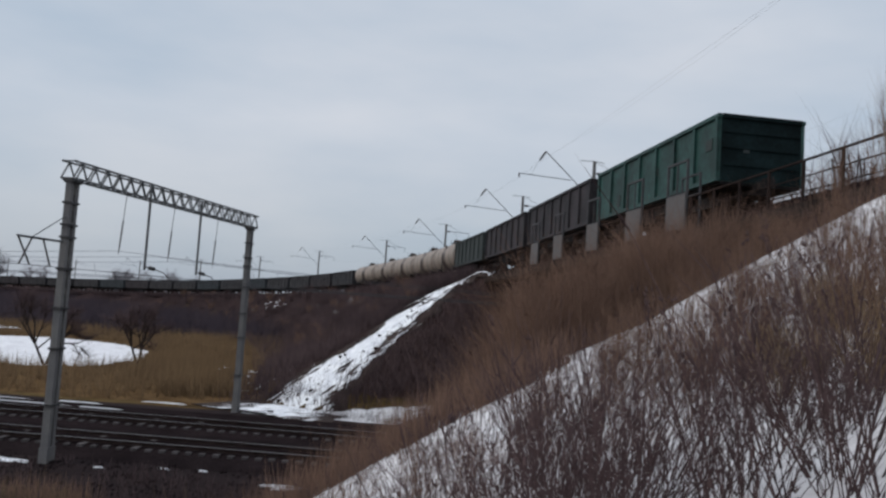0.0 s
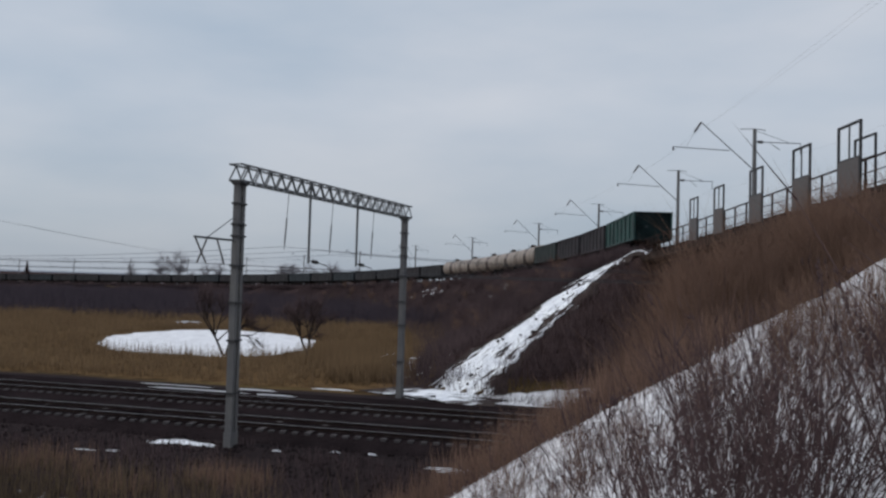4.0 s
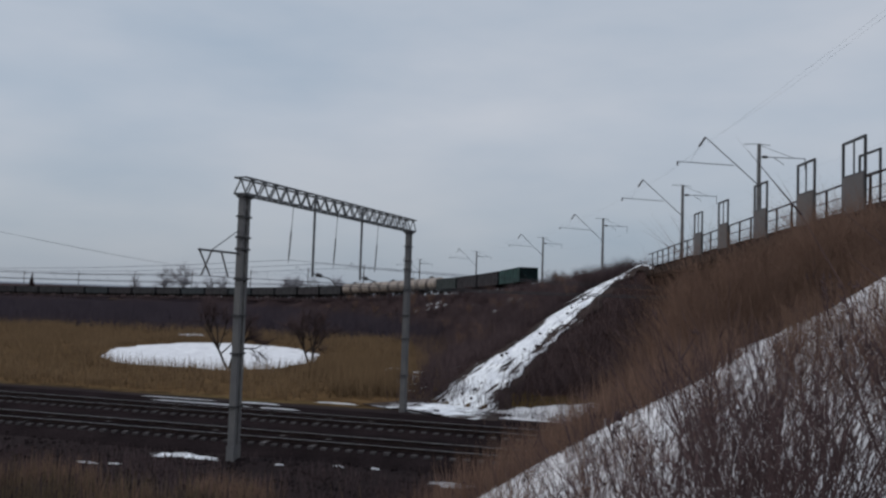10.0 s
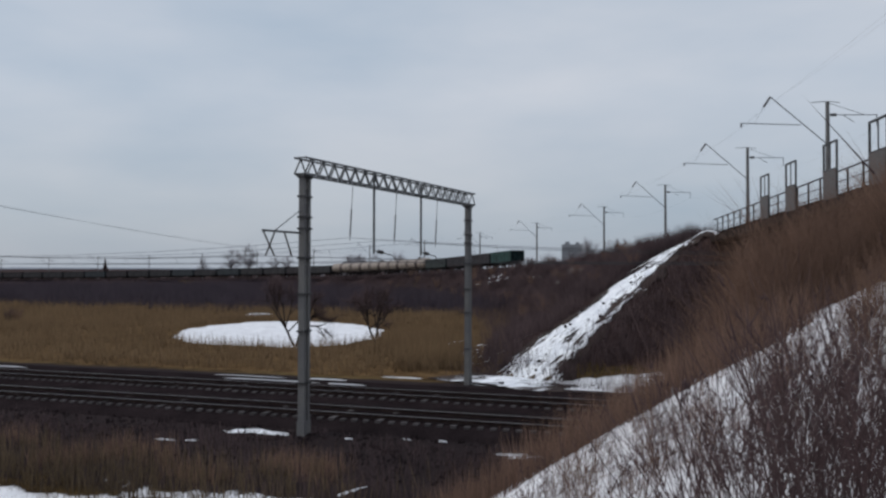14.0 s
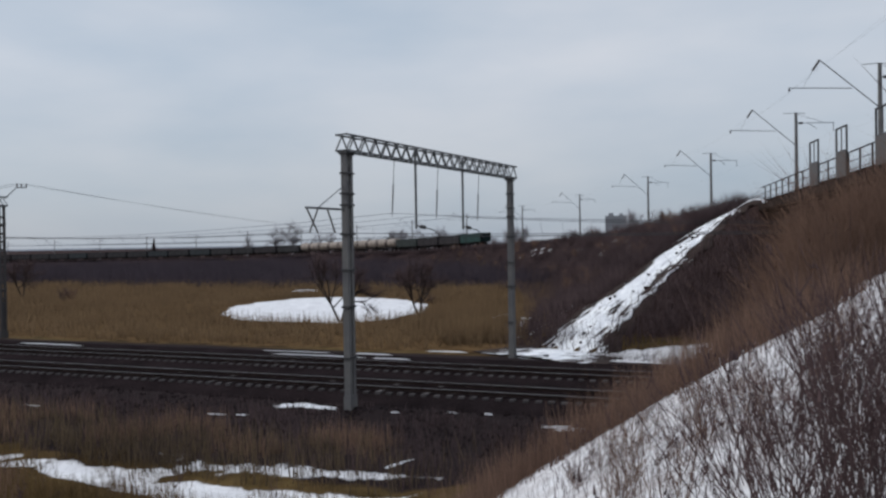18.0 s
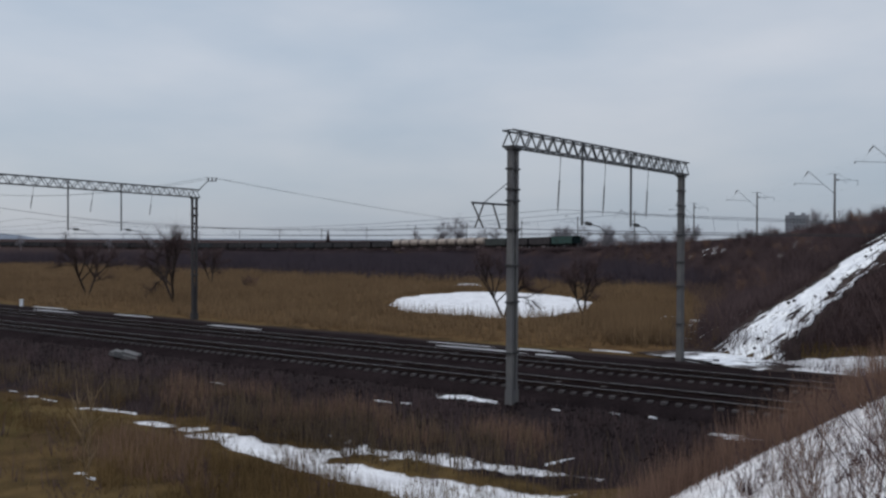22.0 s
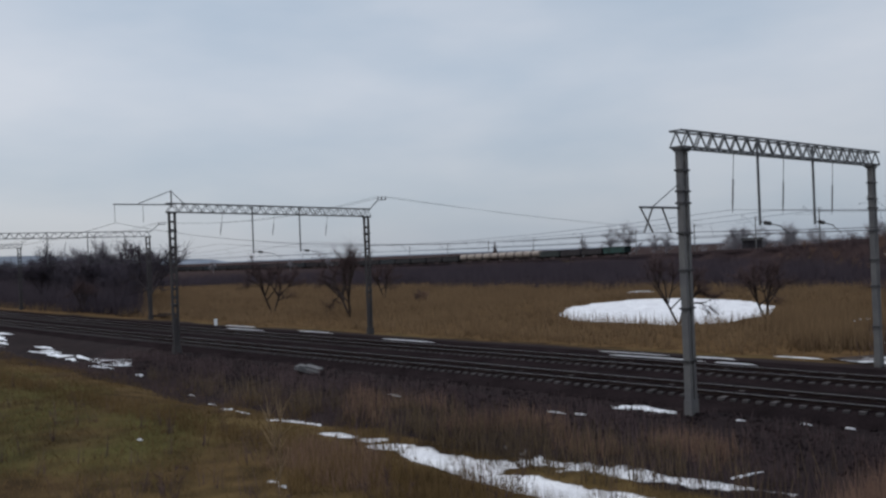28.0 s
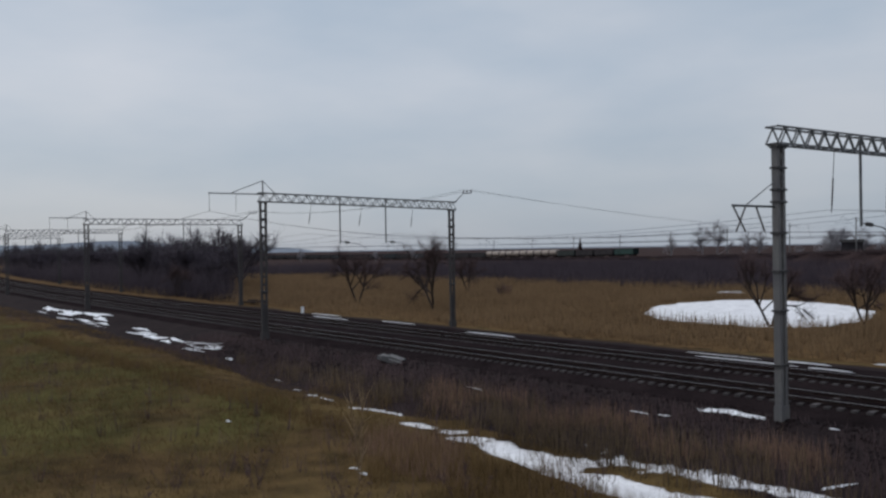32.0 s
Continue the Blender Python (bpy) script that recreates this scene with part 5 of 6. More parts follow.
field("trackside_weeds", "short dead brown weeds on the stony ground", "weeds", scatter(1700, -2, 60, 23.5, 29.5, lambda x, y, u, v: (heights(x, y) < 0.5) & (smooth_noise(x, y, 0.7, 9) > -0.1)), SCRUB, 0.1, 0.45, 0.012, 5, 0.4, 0.15)
# grass in front of the ditch
field("meadow_grass", "rough brown and olive winter grass", "grass",
      scatter(30000, 3, 125, 1, 25, lambda x, y, u, v: (heights(x, y) < 0.9) & ((v < ditch_v(u) - 1.3) | (u > 40)) & (v < 22.5 + 0.02 * u) & (smooth_noise(x, y, 0.6, 3) + rnd.rand(len(x)) > 0.1)), TUFT, 0.10, 0.38, 0.013, 4, 0.4, 0.25)
field("meadow_weeds", "dead brown weeds standing in the grass", "weeds", scatter(420, 6, 100, 4, 24, lambda x, y, u, v: (heights(x, y) < 0.9) & ((v < 17.0) | (v > 20))), TWIG, 0.4, 1.3, 0.012, 6, 0.16, 0.12)

field("olive_grass", "short olive-green winter grass", "grass", scatter(6500, 24, 75, 3, 19.5, lambda x, y, u, v: (heights(x, y) < 0.9) & (smooth_noise(x, y, 0.55, 3) + 0.6 * rnd.rand(len(x)) > 0.1)), OLIVE, 0.08, 0.26, 0.014, 4, 0.4, 0.2)
field("tan_reeds", "tan dead reeds in clumps beside the ditch", "reeds", scatter(1500, 11.5, 31, 22.3, 25.4, lambda x, y, u, v: (heights(x, y) < 0.5) & (smooth_noise(x, y, 0.9, 21) + 0.35 * rnd.rand(len(x)) > 0.25)), TAN_STEM, 0.35, 1.05, 0.012, 3, 0.12, 0.12)
field("tall_weeds", "tall tan weed stalks at the edge of the meadow", "weeds", scatter(420, 16, 25, 14.6, 18.2, lambda x, y, u, v: (heights(x, y) < 0.9) & (smooth_noise(x, y, 0.7, 17) > -0.1)), TAN_STEM, 0.4, 1.15, 0.009, 5, 0.12, 0.15)

field("foot_grass", "dead grass stalks standing in snow at the bank's foot", "dead grass", scatter(330, -9, 5.5, 43.6, 45.4), SCRUB, 0.3, 0.85, 0.016, 3, 0.12, 0.15)

field("foot_scrub", "dark leafless scrub at the foot of the bank", "scrub", scatter(1500, 7, 19, 49.5, 78, lambda x, y, u, v: (heights(x, y) < 0.9) & (u < 15.5 + 0.10 * (v - 48) + 2.5 * smooth_noise(x, y, 0.5, 11))), SCRUB, 0.35, 1.5, 0.020, 6, 0.3, 0.45)


def bank_scrub():
    """Brown scrub on the far bank and on the flats before it."""
    out = []
    n = 15000
    # along the bank's near slope and its foot
    s = 16 + 330 * rnd.rand(n) ** 1.4
    off = 2.9 + (14 + 0.05 * s) * rnd.rand(n)
    pts = np.array([on_line(a, b)[0][:2] for a, b in zip(s, off)])
    # not on the trodden path
    way = np.array([tuple(on_way(k / 40))[:2] for k in range(41)])
    gap = np.min(np.hypot(pts[:, None, 0] - way[None, :, 0], pts[:, None, 1] - way[None, :, 1]), axis=1)
    v = 0.0827 * pts[:, 0] + 0.9966 * pts[:, 1]
    head = np.array([tuple(on_way(0.97) + SIDE * k)[:2] for k in range(-6, 8)])
    gap = np.minimum(gap, np.min(np.hypot(pts[:, None, 0] - head[None, :, 0], pts[:, None, 1] - head[None, :, 1]), axis=1) + 0.6)
    keep = (gap > 2.0) & (v > 47.2)
    return pts[keep]


field("bank_scrub", "dense leafless brown scrub on the railway bank", "scrub", bank_scrub(), SCRUB, 0.35, 1.5, 0.022, 7, 0.3, 0.45)
crest = [(18 + 420 * rnd.rand() ** 1.3, sgn) for k in range(2600) for sgn in (1, -1)]
crest = [(a, sgn) for a, sgn in crest if sgn > 0 or a > 48]
way = np.array([tuple(on_way(k / 40))[:2] for k in range(41)] + [tuple(on_way(0.97) + SIDE * k)[:2] for k in range(-6, 8)])
crest = np.array([on_line(a, 2.3 + 1.6 * rnd.rand() if sgn > 0 else -9.2 - 2.5 * rnd.rand())[0][:2] for a, sgn in crest])
crest = crest[np.min(np.hypot(crest[:, None, 0] - way[None, :, 0], crest[:, None, 1] - way[None, :, 1]), axis=1) > 3.4]
field("crest_scrub", "low leafless scrub along the top of the bank", "scrub", crest, SCRUB, 0.3, 1.15, 0.03, 6, 0.3, 0.35)
cone = np.array([on_line(a, b)[0][:2] for a, b in zip(13 + 16 * rnd.rand(1700), 2.0 + 13 * rnd.rand(1700))])
cone = cone[np.min(np.hypot(cone[:, None, 0] - way[None, :, 0], cone[:, None, 1] - way[None, :, 1]), axis=1) > 2.1]
field("cone_scrub", "dead brown weeds on the bank beside the bridge", "scrub", cone, SCRUB, 0.15, 0.6, 0.014, 6, 0.3, 0.3)


def flat_scrub():
    n = 12000
    r, az = 112 + 210 * rnd.rand(n) ** 0.8, np.radians(2 + 70 * rnd.rand(n))
    x, y = -r * np.sin(az), r * np.cos(az)
    v = 0.0827 * x + 0.9966 * y
    h = heights(x[None, :], y[None, :])[0]
    keep = (v > 108 + 6 * smooth_noise(x, y, 0.2, 4)) & (h < 0.6) & (rnd.rand(n) < 0.7 + 0.3 * (np.degrees(az) < 48))
    return np.column_stack([x, y])[keep]


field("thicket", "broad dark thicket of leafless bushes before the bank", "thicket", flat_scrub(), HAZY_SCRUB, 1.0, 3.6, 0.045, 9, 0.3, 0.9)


def wood_floor():
    n = 16000
    r, az = 108 + 250 * rnd.rand(n) ** 1.5, np.radians(58.5 + 22 * rnd.rand(n))
    x, y = -r * np.sin(az), r * np.cos(az)
    u, v = -0.9966 * x + 0.0827 * y, 0.0827 * x + 0.9966 * y
    keep = (v > 47.5 + bend_np(u)) & (np.degrees(az) > 59.5 + 2 * rnd.rand(n))
    return np.column_stack([x, y])[keep]


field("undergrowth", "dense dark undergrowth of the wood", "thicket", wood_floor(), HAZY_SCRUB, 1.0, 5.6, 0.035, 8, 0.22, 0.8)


def shrub_mesh(seed, height, stems, spread, material, thick=0.011, side=7, name="stems", heads=0.0, wild=0.4, fork=0.11):
    """A leafless shrub: upright stems out of one stool, bending a little, with side twigs."""
    r = np.random.RandomState(seed)
    base, tip, rad = [], [], []
    for i in range(stems):
        w = r.rand() * 6.283
        d = spread * math.sqrt(r.rand())
        p = np.array([0.25 * d * math.cos(w), 0.25 * d * math.sin(w), -0.08])
        dirn = np.array([d * math.cos(w) * 0.9 + 0.18 * r.randn(), d * math.sin(w) * 0.9 + 0.18 * r.randn(), height * (0.55 + 0.5 * r.rand())])
        q = p.copy()
        k = 4
        rr_ = thick * (0.7 + 0.6 * r.rand())
        for j in range(k):
            step = dirn / k + np.array([0.05, 0.05, 0.02]) * r.randn(3) * height * wild
            n_ = q + step
            base.append(q.copy())
            tip.append(n_ + step * 0.35)
            rad.append(rr_ * (1 - 0.2 * j))
            for c in range(side if j else 1):
                a = q + step * r.rand()
                v = dirn / np.linalg.norm(dirn) * (0.16 + 0.2 * r.rand()) * height * 0.8 + r.randn(3) * fork * height * np.array([1, 1, 0.5])
                base.append(a)
                tip.append(a + v)
                rad.append(rr_ * 0.5)
                if r.rand() < heads:
                    for g in range(3):
                        h_ = a + v * (0.72 + 0.3 * r.rand()) + 0.02 * r.randn(3)
                        base.append(h_)
                        tip.append(h_ + np.array([0.02 * r.randn(), 0.02 * r.randn(), 0.05]))
                        rad.append(0.012)
            q = n_
    return spikes(name, np.array(base), np.array(tip), np.array(rad), material)


def plant(name, data, x, y, turn, scale, label, category, group, sink=0.05):
    ob = thing(name, Matrix.Translation((x, y, ground_z(x, y) - sink)) @ Matrix.Rotation(turn, 4, "Z") @ Matrix.Scale(scale, 4), label, category, group, data=data)
    return ob


near_shrubs = [shrub_mesh(10 + k, 2.0, 10 + 2 * k, 0.85 + 0.12 * k, TWIG, 0.0130, 1, heads=(0.0, 0.4, 0.0, 0.15, 0.5, 0.0)[k], wild=0.16, fork=0.06) for k in range(6)]
low_shrubs = [shrub_mesh(20 + k, 1.0, 11, 0.45, TWIG, 0.0075, 2, heads=(0.0, 0.3, 0.1)[k], wild=0.16, fork=0.07) for k in range(3)]
red_shrubs = [shrub_mesh(40 + k, 3.4, 44, 0.9, RED_TWIG, 0.008, 14) for k in range(5)]
straw_shrubs = [shrub_mesh(70 + k, 1.2, 20, 0.30, TAN_STEM, 0.005, 2) for k in range(3)]
brown_shrubs = [shrub_mesh(80 + k, 1.0, 20, 0.4, RED_TWIG, 0.005, 4) for k in range(3)]
tan_stalks = [shrub_mesh(60 + k, 2.0, 12, 0.35, TAN_STEM, 0.0080, 4, wild=0.15, fork=0.05) for k in range(3)]
tussocks = [shrub_mesh(64 + k, 0.85, 70, 0.42, STRAW_PALE, 0.004, 3, wild=0.2, fork=0.12) for k in range(2)]
pr = random.Random(7)
count = 0
while count < 95:
    dense = pr.random() < 0.75
    az, r = pr.uniform(-31, -7) if dense else pr.uniform(-8, 9), math.sqrt(pr.uniform(30, 215))
    x, y = -r * math.sin(math.radians(az)), r * math.cos(math.radians(az))
    big = dense and count % 5 < 3 and r < 11
    if y > 14.6 or (not big and r > 11 and count % 2):
        count += y <= 14.6
        continue
    reach = 6.5 + r * math.tan(math.radians(pr.uniform(-4.5, 0.8) + 0.26 * max(0, -az - 8))) - ground_z(x, y)
    sc = max(0.35, min(pr.uniform(0.7, 1.05), reach / 1.9)) if big else pr.uniform(0.6, 1.0) * (1.0 if r < 9.0 else 0.7)
    plant("shrub", near_shrubs[count % 6] if big else low_shrubs[count % 3], x, y, pr.uniform(0, 6.28), sc, "tall leafless dark shrub standing in old snow" if big else "low leafless dark shrub standing in old snow", "shrub", "shrubs on the near slope")
    count += 1
for k in range(70):
    az, r = math.radians(pr.uniform(-31, 8)), pr.uniform(5.5, 16)
    plant("dry_weed", (straw_shrubs + brown_shrubs)[k % 6], -r * math.sin(az), r * math.cos(az), pr.uniform(0, 6.28), pr.uniform(0.45, 0.9), "tuft of pale dry stalks in snow on the slope", "weeds", "weeds on the near slope")
for k in range(58):
    az, r = pr.uniform(-31, -12), pr.uniform(6.5, 13.0)
    x, y = -r * math.sin(math.radians(az)), r * math.cos(math.radians(az))
    reach = 6.5 + r * math.tan(math.radians(-3 - 0.3 * (az + 16))) - ground_z(x, y)
    plant("dead_stalk", tan_stalks[k % 3], x, y, pr.uniform(0, 6.28), max(0.4, min(0.95, reach / 2.1)), "tall tan dead stalks standing in old snow", "weeds", "tall stalks on the near slope")
for k in range(44):
    near_ = k % 3 == 0
    az, r = pr.uniform(-32, -9), pr.uniform(3.4, 5.2) if near_ else pr.uniform(4.6, 8.0)
    x, y = -r * math.sin(math.radians(az)), r * math.cos(math.radians(az))
    reach = 6.5 + r * math.tan(math.radians(pr.uniform(-6.0, 0.5) + 0.30 * max(0, -az - 8))) - ground_z(x, y)
    plant("shrub", low_shrubs[k % 3] if near_ else near_shrubs[k % 6], x, y, pr.uniform(0, 6.28), max(0.3, min(1.0, reach / (1.0 if near_ else 2.0))) * pr.uniform(0.75, 1.05), "low leafless dark shrub standing in old snow" if near_ else "tall leafless dark shrub standing in old snow", "shrub", "shrubs on the near slope")
for k in range(9):
    az, r = math.radians(pr.uniform(-6, 14)), pr.uniform(3.6, 6.0)
    plant("shrub", low_shrubs[k % 3], r * math.sin(az), r * math.cos(az), pr.uniform(0, 6.28), pr.uniform(0.55, 0.95), "low leafless dark shrub standing in old snow", "shrub", "shrubs on the near slope")
for k in range(20):
    az, r = math.radians(pr.uniform(3, 13) if k % 2 else pr.uniform(13, 31)), pr.uniform(3.1, 4.6)
    plant("shrub", near_shrubs[k % 6], r * math.sin(az), r * math.cos(az), pr.uniform(0, 6.28), pr.uniform(0.38, 0.6), "slender leafless dark shrub standing in old snow", "shrub", "shrubs on the near slope")
# great fans of stems at the slope's shoulder
for k in range(22):
    az, r = (pr.uniform(5.5, 13.5), pr.uniform(5.2, 8.2)) if k % 5 < 3 else (pr.uniform(-3, 6), pr.uniform(5.5, 10.5))
    x, y = r * math.sin(math.radians(az)), r * math.cos(math.radians(az))
    reach = 6.5 + r * math.tan(math.radians(-9.0 + 0.72 * az + pr.uniform(-3.0, 1.8))) - ground_z(x, y)
    plant("shrub", near_shrubs[k % 6], x, y, pr.uniform(0, 6.28), max(0.3, min(1.05, reach / 2.0)), "tall leafless dark shrub standing in old snow", "shrub", "shrubs on the near slope")
# tussocks of tan grass in the snow
for az0, r0 in ((-23.5, 6.6), (-29.5, 5.2), (-27.0, 7.6)):
    for k in range(5):
        az, r = math.radians(az0 + pr.gauss(0, 1.0)), r0 + pr.gauss(0, 0.35)
        plant("grass_tussock", tussocks[k % 2], -r * math.sin(az), r * math.cos(az), pr.uniform(0, 6.28), pr.uniform(0.4, 0.7), "dense tan tussock of dead grass in snow", "grass", "tussocks on the near slope")
for k in range(26):
    az, r = math.radians(pr.uniform(34, 72)), pr.uniform(13, 30)
    x, y = -r * math.sin(az), r * math.cos(az)
    if ground_z(x, y) < 0.8 and V.x * x + V.y * y < 17.5:
        plant("tall_weed", low_shrubs[k % 3], x, y, pr.uniform(0, 6.28), pr.uniform(0.8, 1.5), "tall dark dead weed standing in the rough grass", "weeds", "weeds in the meadow")
# a pale sapling and dark dead weeds in the near meadow
sapling = shrub_mesh(95, 3.00, 2, 0.06, STRAW_PALE, 0.024, 9, wild=0.05, fork=0.09)
plant("sapling", sapling, -18.6, 14.9, 0.4, 1.0, "thin pale leafless sapling standing in the meadow", "sapling", "")
seed_weed = shrub_mesh(96, 1.0, 5, 0.3, TWIG, 0.012, 3, heads=0.9, wild=0.2, fork=0.08)
for k in range(22):
    az, r = math.radians(pr.uniform(27, 60)), pr.uniform(11.5, 19)
    x, y = -r * math.sin(az), r * math.cos(az)
    if ground_z(x, y) < 1.0 and V.x * x + V.y * y < 16.5:
        plant("dead_weed", seed_weed, x, y, pr.uniform(0, 6.28), pr.uniform(0.5, 1.05), "dark dead weed with seed heads in rough grass", "weeds", "weeds in the meadow")
# reddish fringe where the slope runs out to the flat
fringe = np.array([(-r * math.sin(a), r * math.cos(a)) for a, r in ((math.radians(pr.uniform(-6, 62)), pr.uniform(4.5, 17)) for k in range(7500))])
fz = heights(fringe[:, 0][None, :], fringe[:, 1][None, :])[0]
field("slope_fringe", "reddish brown dead stems along the foot of the slope", "weeds", fringe[(fz > 0.2) & (fz < 2.2)], RED_TWIG, 0.25, 0.95, 0.006, 5, 0.16, 0.15)
# tall reddish bushes behind the crest, before the bridge
for k in range(185):
    x = pr.uniform(-1.5, 11.0)
    y = pr.uniform(16.3, 23.0)
    gz = ground_z(x, y)
    r = math.hypot(x, y)
    az = math.degrees(math.atan2(x, y))
    top = 6.5 + r * math.tan(math.radians(float(np.interp(az, (-5, 0, 4.5, 6.5, 7.6, 9, 12, 15, 20, 24, 30), (-11.5, -8.0, -4.6, -1.2, 1.9, 3.6, 4.6, 5.6, 6.5, 7.4, 9.0))))) + pr.uniform(-0.9, 0.1)
    sc = min(1.5, (top - gz) / 3.4)
    if sc < 0.12:
        continue
    plant("tall_shrub", red_shrubs[k % 5], x, y, pr.uniform(0, 6.28), sc, "tall leafless reddish-brown bush below the bridge", "bush", "bushes below the bridge")
field("slope_weeds", "fine reddish dead weeds on the near slope", "weeds", np.array([(pr.uniform(-4, 9), pr.uniform(16.6, 19.5)) for k in range(1500)]), RED_TWIG, 0.25, 0.9, 0.006, 5, 0.2, 0.15)
field("crest_weeds", "reddish dead stems along the snowy crest of the slope", "weeds", np.array([(pr.uniform(-4, 2.5), pr.uniform(13.8, 16.7)) for k in range(900)] + [(pr.uniform(2.5, 9), pr.uniform(15.6, 16.8)) for k in range(110)]), RED_TWIG, 0.3, 1.1, 0.007, 5, 0.16, 0.15)
field("snow_stalks", "thin dark stalks poking through snow on the slope", "weeds", np.array([(-r * math.sin(a), r * math.cos(a)) for a, r in ((math.radians(pr.uniform(-32, 12)), pr.uniform(4.5, 16)) for k in range(1300))]), TWIG, 0.12, 0.5, 0.005, 2, 0.18, 0.1)


dark_shrubs = [shrub_mesh(100 + k, 2.2, 30, 0.9, (SCRUB, RED_TWIG, SCRUB, TWIG)[k], 0.014, 8) for k in range(4)]
for k in range(240):
    s = 26 + 190 * pr.random() ** 1.2
    off = pr.choice((3.0, 4.5, 6.0, 8.0, 10.5, 13.0, 15.0)) + pr.uniform(-0.8, 1.2)
    q = on_line(s, off)[0]
    if min((Vector((q.x, q.y, 0)) - on_way(i / 20)).length for i in range(21)) < 2.6 or V.x * q.x + V.y * q.y < 48.5 or (s < 52 and off < 5.5):
        continue
    plant("bank_bush", dark_shrubs[k % 4], q.x, q.y, pr.uniform(0, 6.28), pr.uniform(0.35, 0.95), "leafless dark bush on the side of the railway bank", "bush", "bushes on the bank")
for x, y, ln in ((-16.0, 70.5, 2.2), (-13.2, 67.0, 1.8), (-11.4, 69.5, 2.4), (-12.4, 61.0, 2.0), (-10.6, 57.0, 1.6), (-9.6, 59.5, 1.8), (-14.0, 64.0, 1.4), (-11.6, 63.5, 1.5), (-8.8, 66.0, 1.6), (-15.0, 58.5, 1.2)):
    for g in range(3):
        snow_patch(x + pr.gauss(0, 0.8), y + pr.gauss(0, 1.2), ln * pr.uniform(0.4, 1.0), ln * pr.uniform(0.2, 0.5), pr.uniform(0, 3), 0.1, label="ragged remnant of old snow on the bank")
for k in range(26):
    s = 34 + 120 * pr.random()
    q = on_line(s, pr.uniform(6.0, 9.5))[0]
    snow_patch(q.x, q.y, pr.uniform(0.8, 2.6), pr.uniform(0.4, 1.0), pr.uniform(1.6, 2.4), 0.12, label="ragged remnant of old snow on the bank")


# ---- trees ----
def bare_tree(seed, height, spread, stems=1, material=TWIG, fine=1.0, low=0.75, bark=BARK, thin=1.0):
    """Limbs and the twigs of a leafless crown, as two meshes."""
    r = np.random.RandomState(seed)
    limbs = Mesh()
    base, tip, rad = [], [], []

    def grow(p, d, length, rad0, level):
        q = p + d * length
        limbs.tube(tuple(p), tuple(q), rad0, rad0 * 0.68, 6 if level < 2 else 4, False)
        if level >= 3:
            for k in range(int(13 * fine)):
                a = p + (q - p) * r.rand()
                v = d * 0.5 + Vector(r.randn(3)) * 0.55 + Vector((0, 0, 0.25))
                v = v.normalized() * length * (0.5 + 0.7 * r.rand())
                base.append(tuple(a))
                tip.append(tuple(a + v))
                rad.append(0.0075 * thin * height * (0.4 + 0.5 * r.rand()))
            return
        n = 3 if level else 4
        for k in range(n + (level == 0) * (1 if low > 0.5 else 4)):
            v = (d * (0.75 if level else 0.6) + Vector(r.randn(3)) * 0.5 * spread + Vector((0, 0, 0.18))).normalized()
            grow(p + (q - p) * (0.55 + 0.45 * r.rand() if level else low + (1 - low) * r.rand()), v, length * (0.62 + 0.25 * r.rand()), rad0 * 0.6, level + 1)

    for s_ in range(stems):
        w = 6.283 * s_ / stems + r.rand()
        lean = Vector((math.cos(w), math.sin(w), 0)) * (0.0 if stems == 1 else 0.45) + Vector((0.1 * r.randn(), 0.1 * r.randn(), 1))
        grow(Vector((0, 0, -0.2)), lean.normalized(), height * 0.52, height * (0.036 if stems > 1 else 0.030 if thin > 0.5 else 0.018) / math.sqrt(stems), 0)
    return limbs.data("trunk", bark), spikes("crown", np.array(base), np.array(tip), np.array(rad), material)


def tree(meshes, x, y, scale, turn, label, name="bare_tree", group=""):
    ob = thing(name, Matrix.Translation((x, y, ground_z(x, y) - 0.05)) @ Matrix.Rotation(turn, 4, "Z") @ Matrix.Scale(scale, 4), label, "tree", group)
    part("trunk", meshes[0], None, ob, "dark forked trunk and limbs")
    part("crown", meshes[1], None, ob, "bare twigs")
    return ob


wide = [bare_tree(k, 5.6, 0.85, 2, TWIG, 2.3, 0.6, BARK, 0.34) for k in (3, 5, 8)]
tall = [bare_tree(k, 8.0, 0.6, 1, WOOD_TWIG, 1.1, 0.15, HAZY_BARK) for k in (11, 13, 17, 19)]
pale = [bare_tree(k, 9.0, 0.6, 1, FAR_TWIG, 2.2, 0.3, HAZED_BARK, 0.4) for k in (23, 29)]
tree(wide[0], -28.7, 64.6, 0.82, 0.4, "dark leafless tree at the edge of the frozen pond")
tree(wide[1], -23.2, 69.3, 0.80, 3.7, "dark leafless tree beside pale reeds and the pond")
tree(wide[2], -81.0, 65.0, 1.0, 0.0, "old leafless tree forking low in the tan field")
tree(wide[0], -65.1, 62.8, 1.1, 2.6, "spreading leafless tree in the tan field")
tree(wide[1], -86.2, 90.3, 0.8, 4.0, "small leafless tree far out in the field")
tree(wide[2], -114.2, 58.0, 0.7, 1.0, "small leafless tree before the dark wood")
for k in range(2):
    plant("field_bush", dark_shrubs[k], -74.6 + 1.1 * k, 84.7, k, 0.85, "small dark leafless bush in the tan field", "bush", "bushes in the field")
tr_ = random.Random(3)
for k in range(210):
    wu = 96 + 330 * tr_.random() ** 1.5
    p = uv(wu, 51 + bend(wu) + 60 * tr_.random() ** 1.2)
    if not (58.8 < math.degrees(math.atan2(-p.x, p.y)) < 80) or p.length < 112:
        continue
    tree(tall[k % 4], p.x, p.y, tr_.uniform(0.62, 1.0), tr_.uniform(0, 6.28), "tall leafless tree in the dark wood by the tracks", group="trees of the wood")
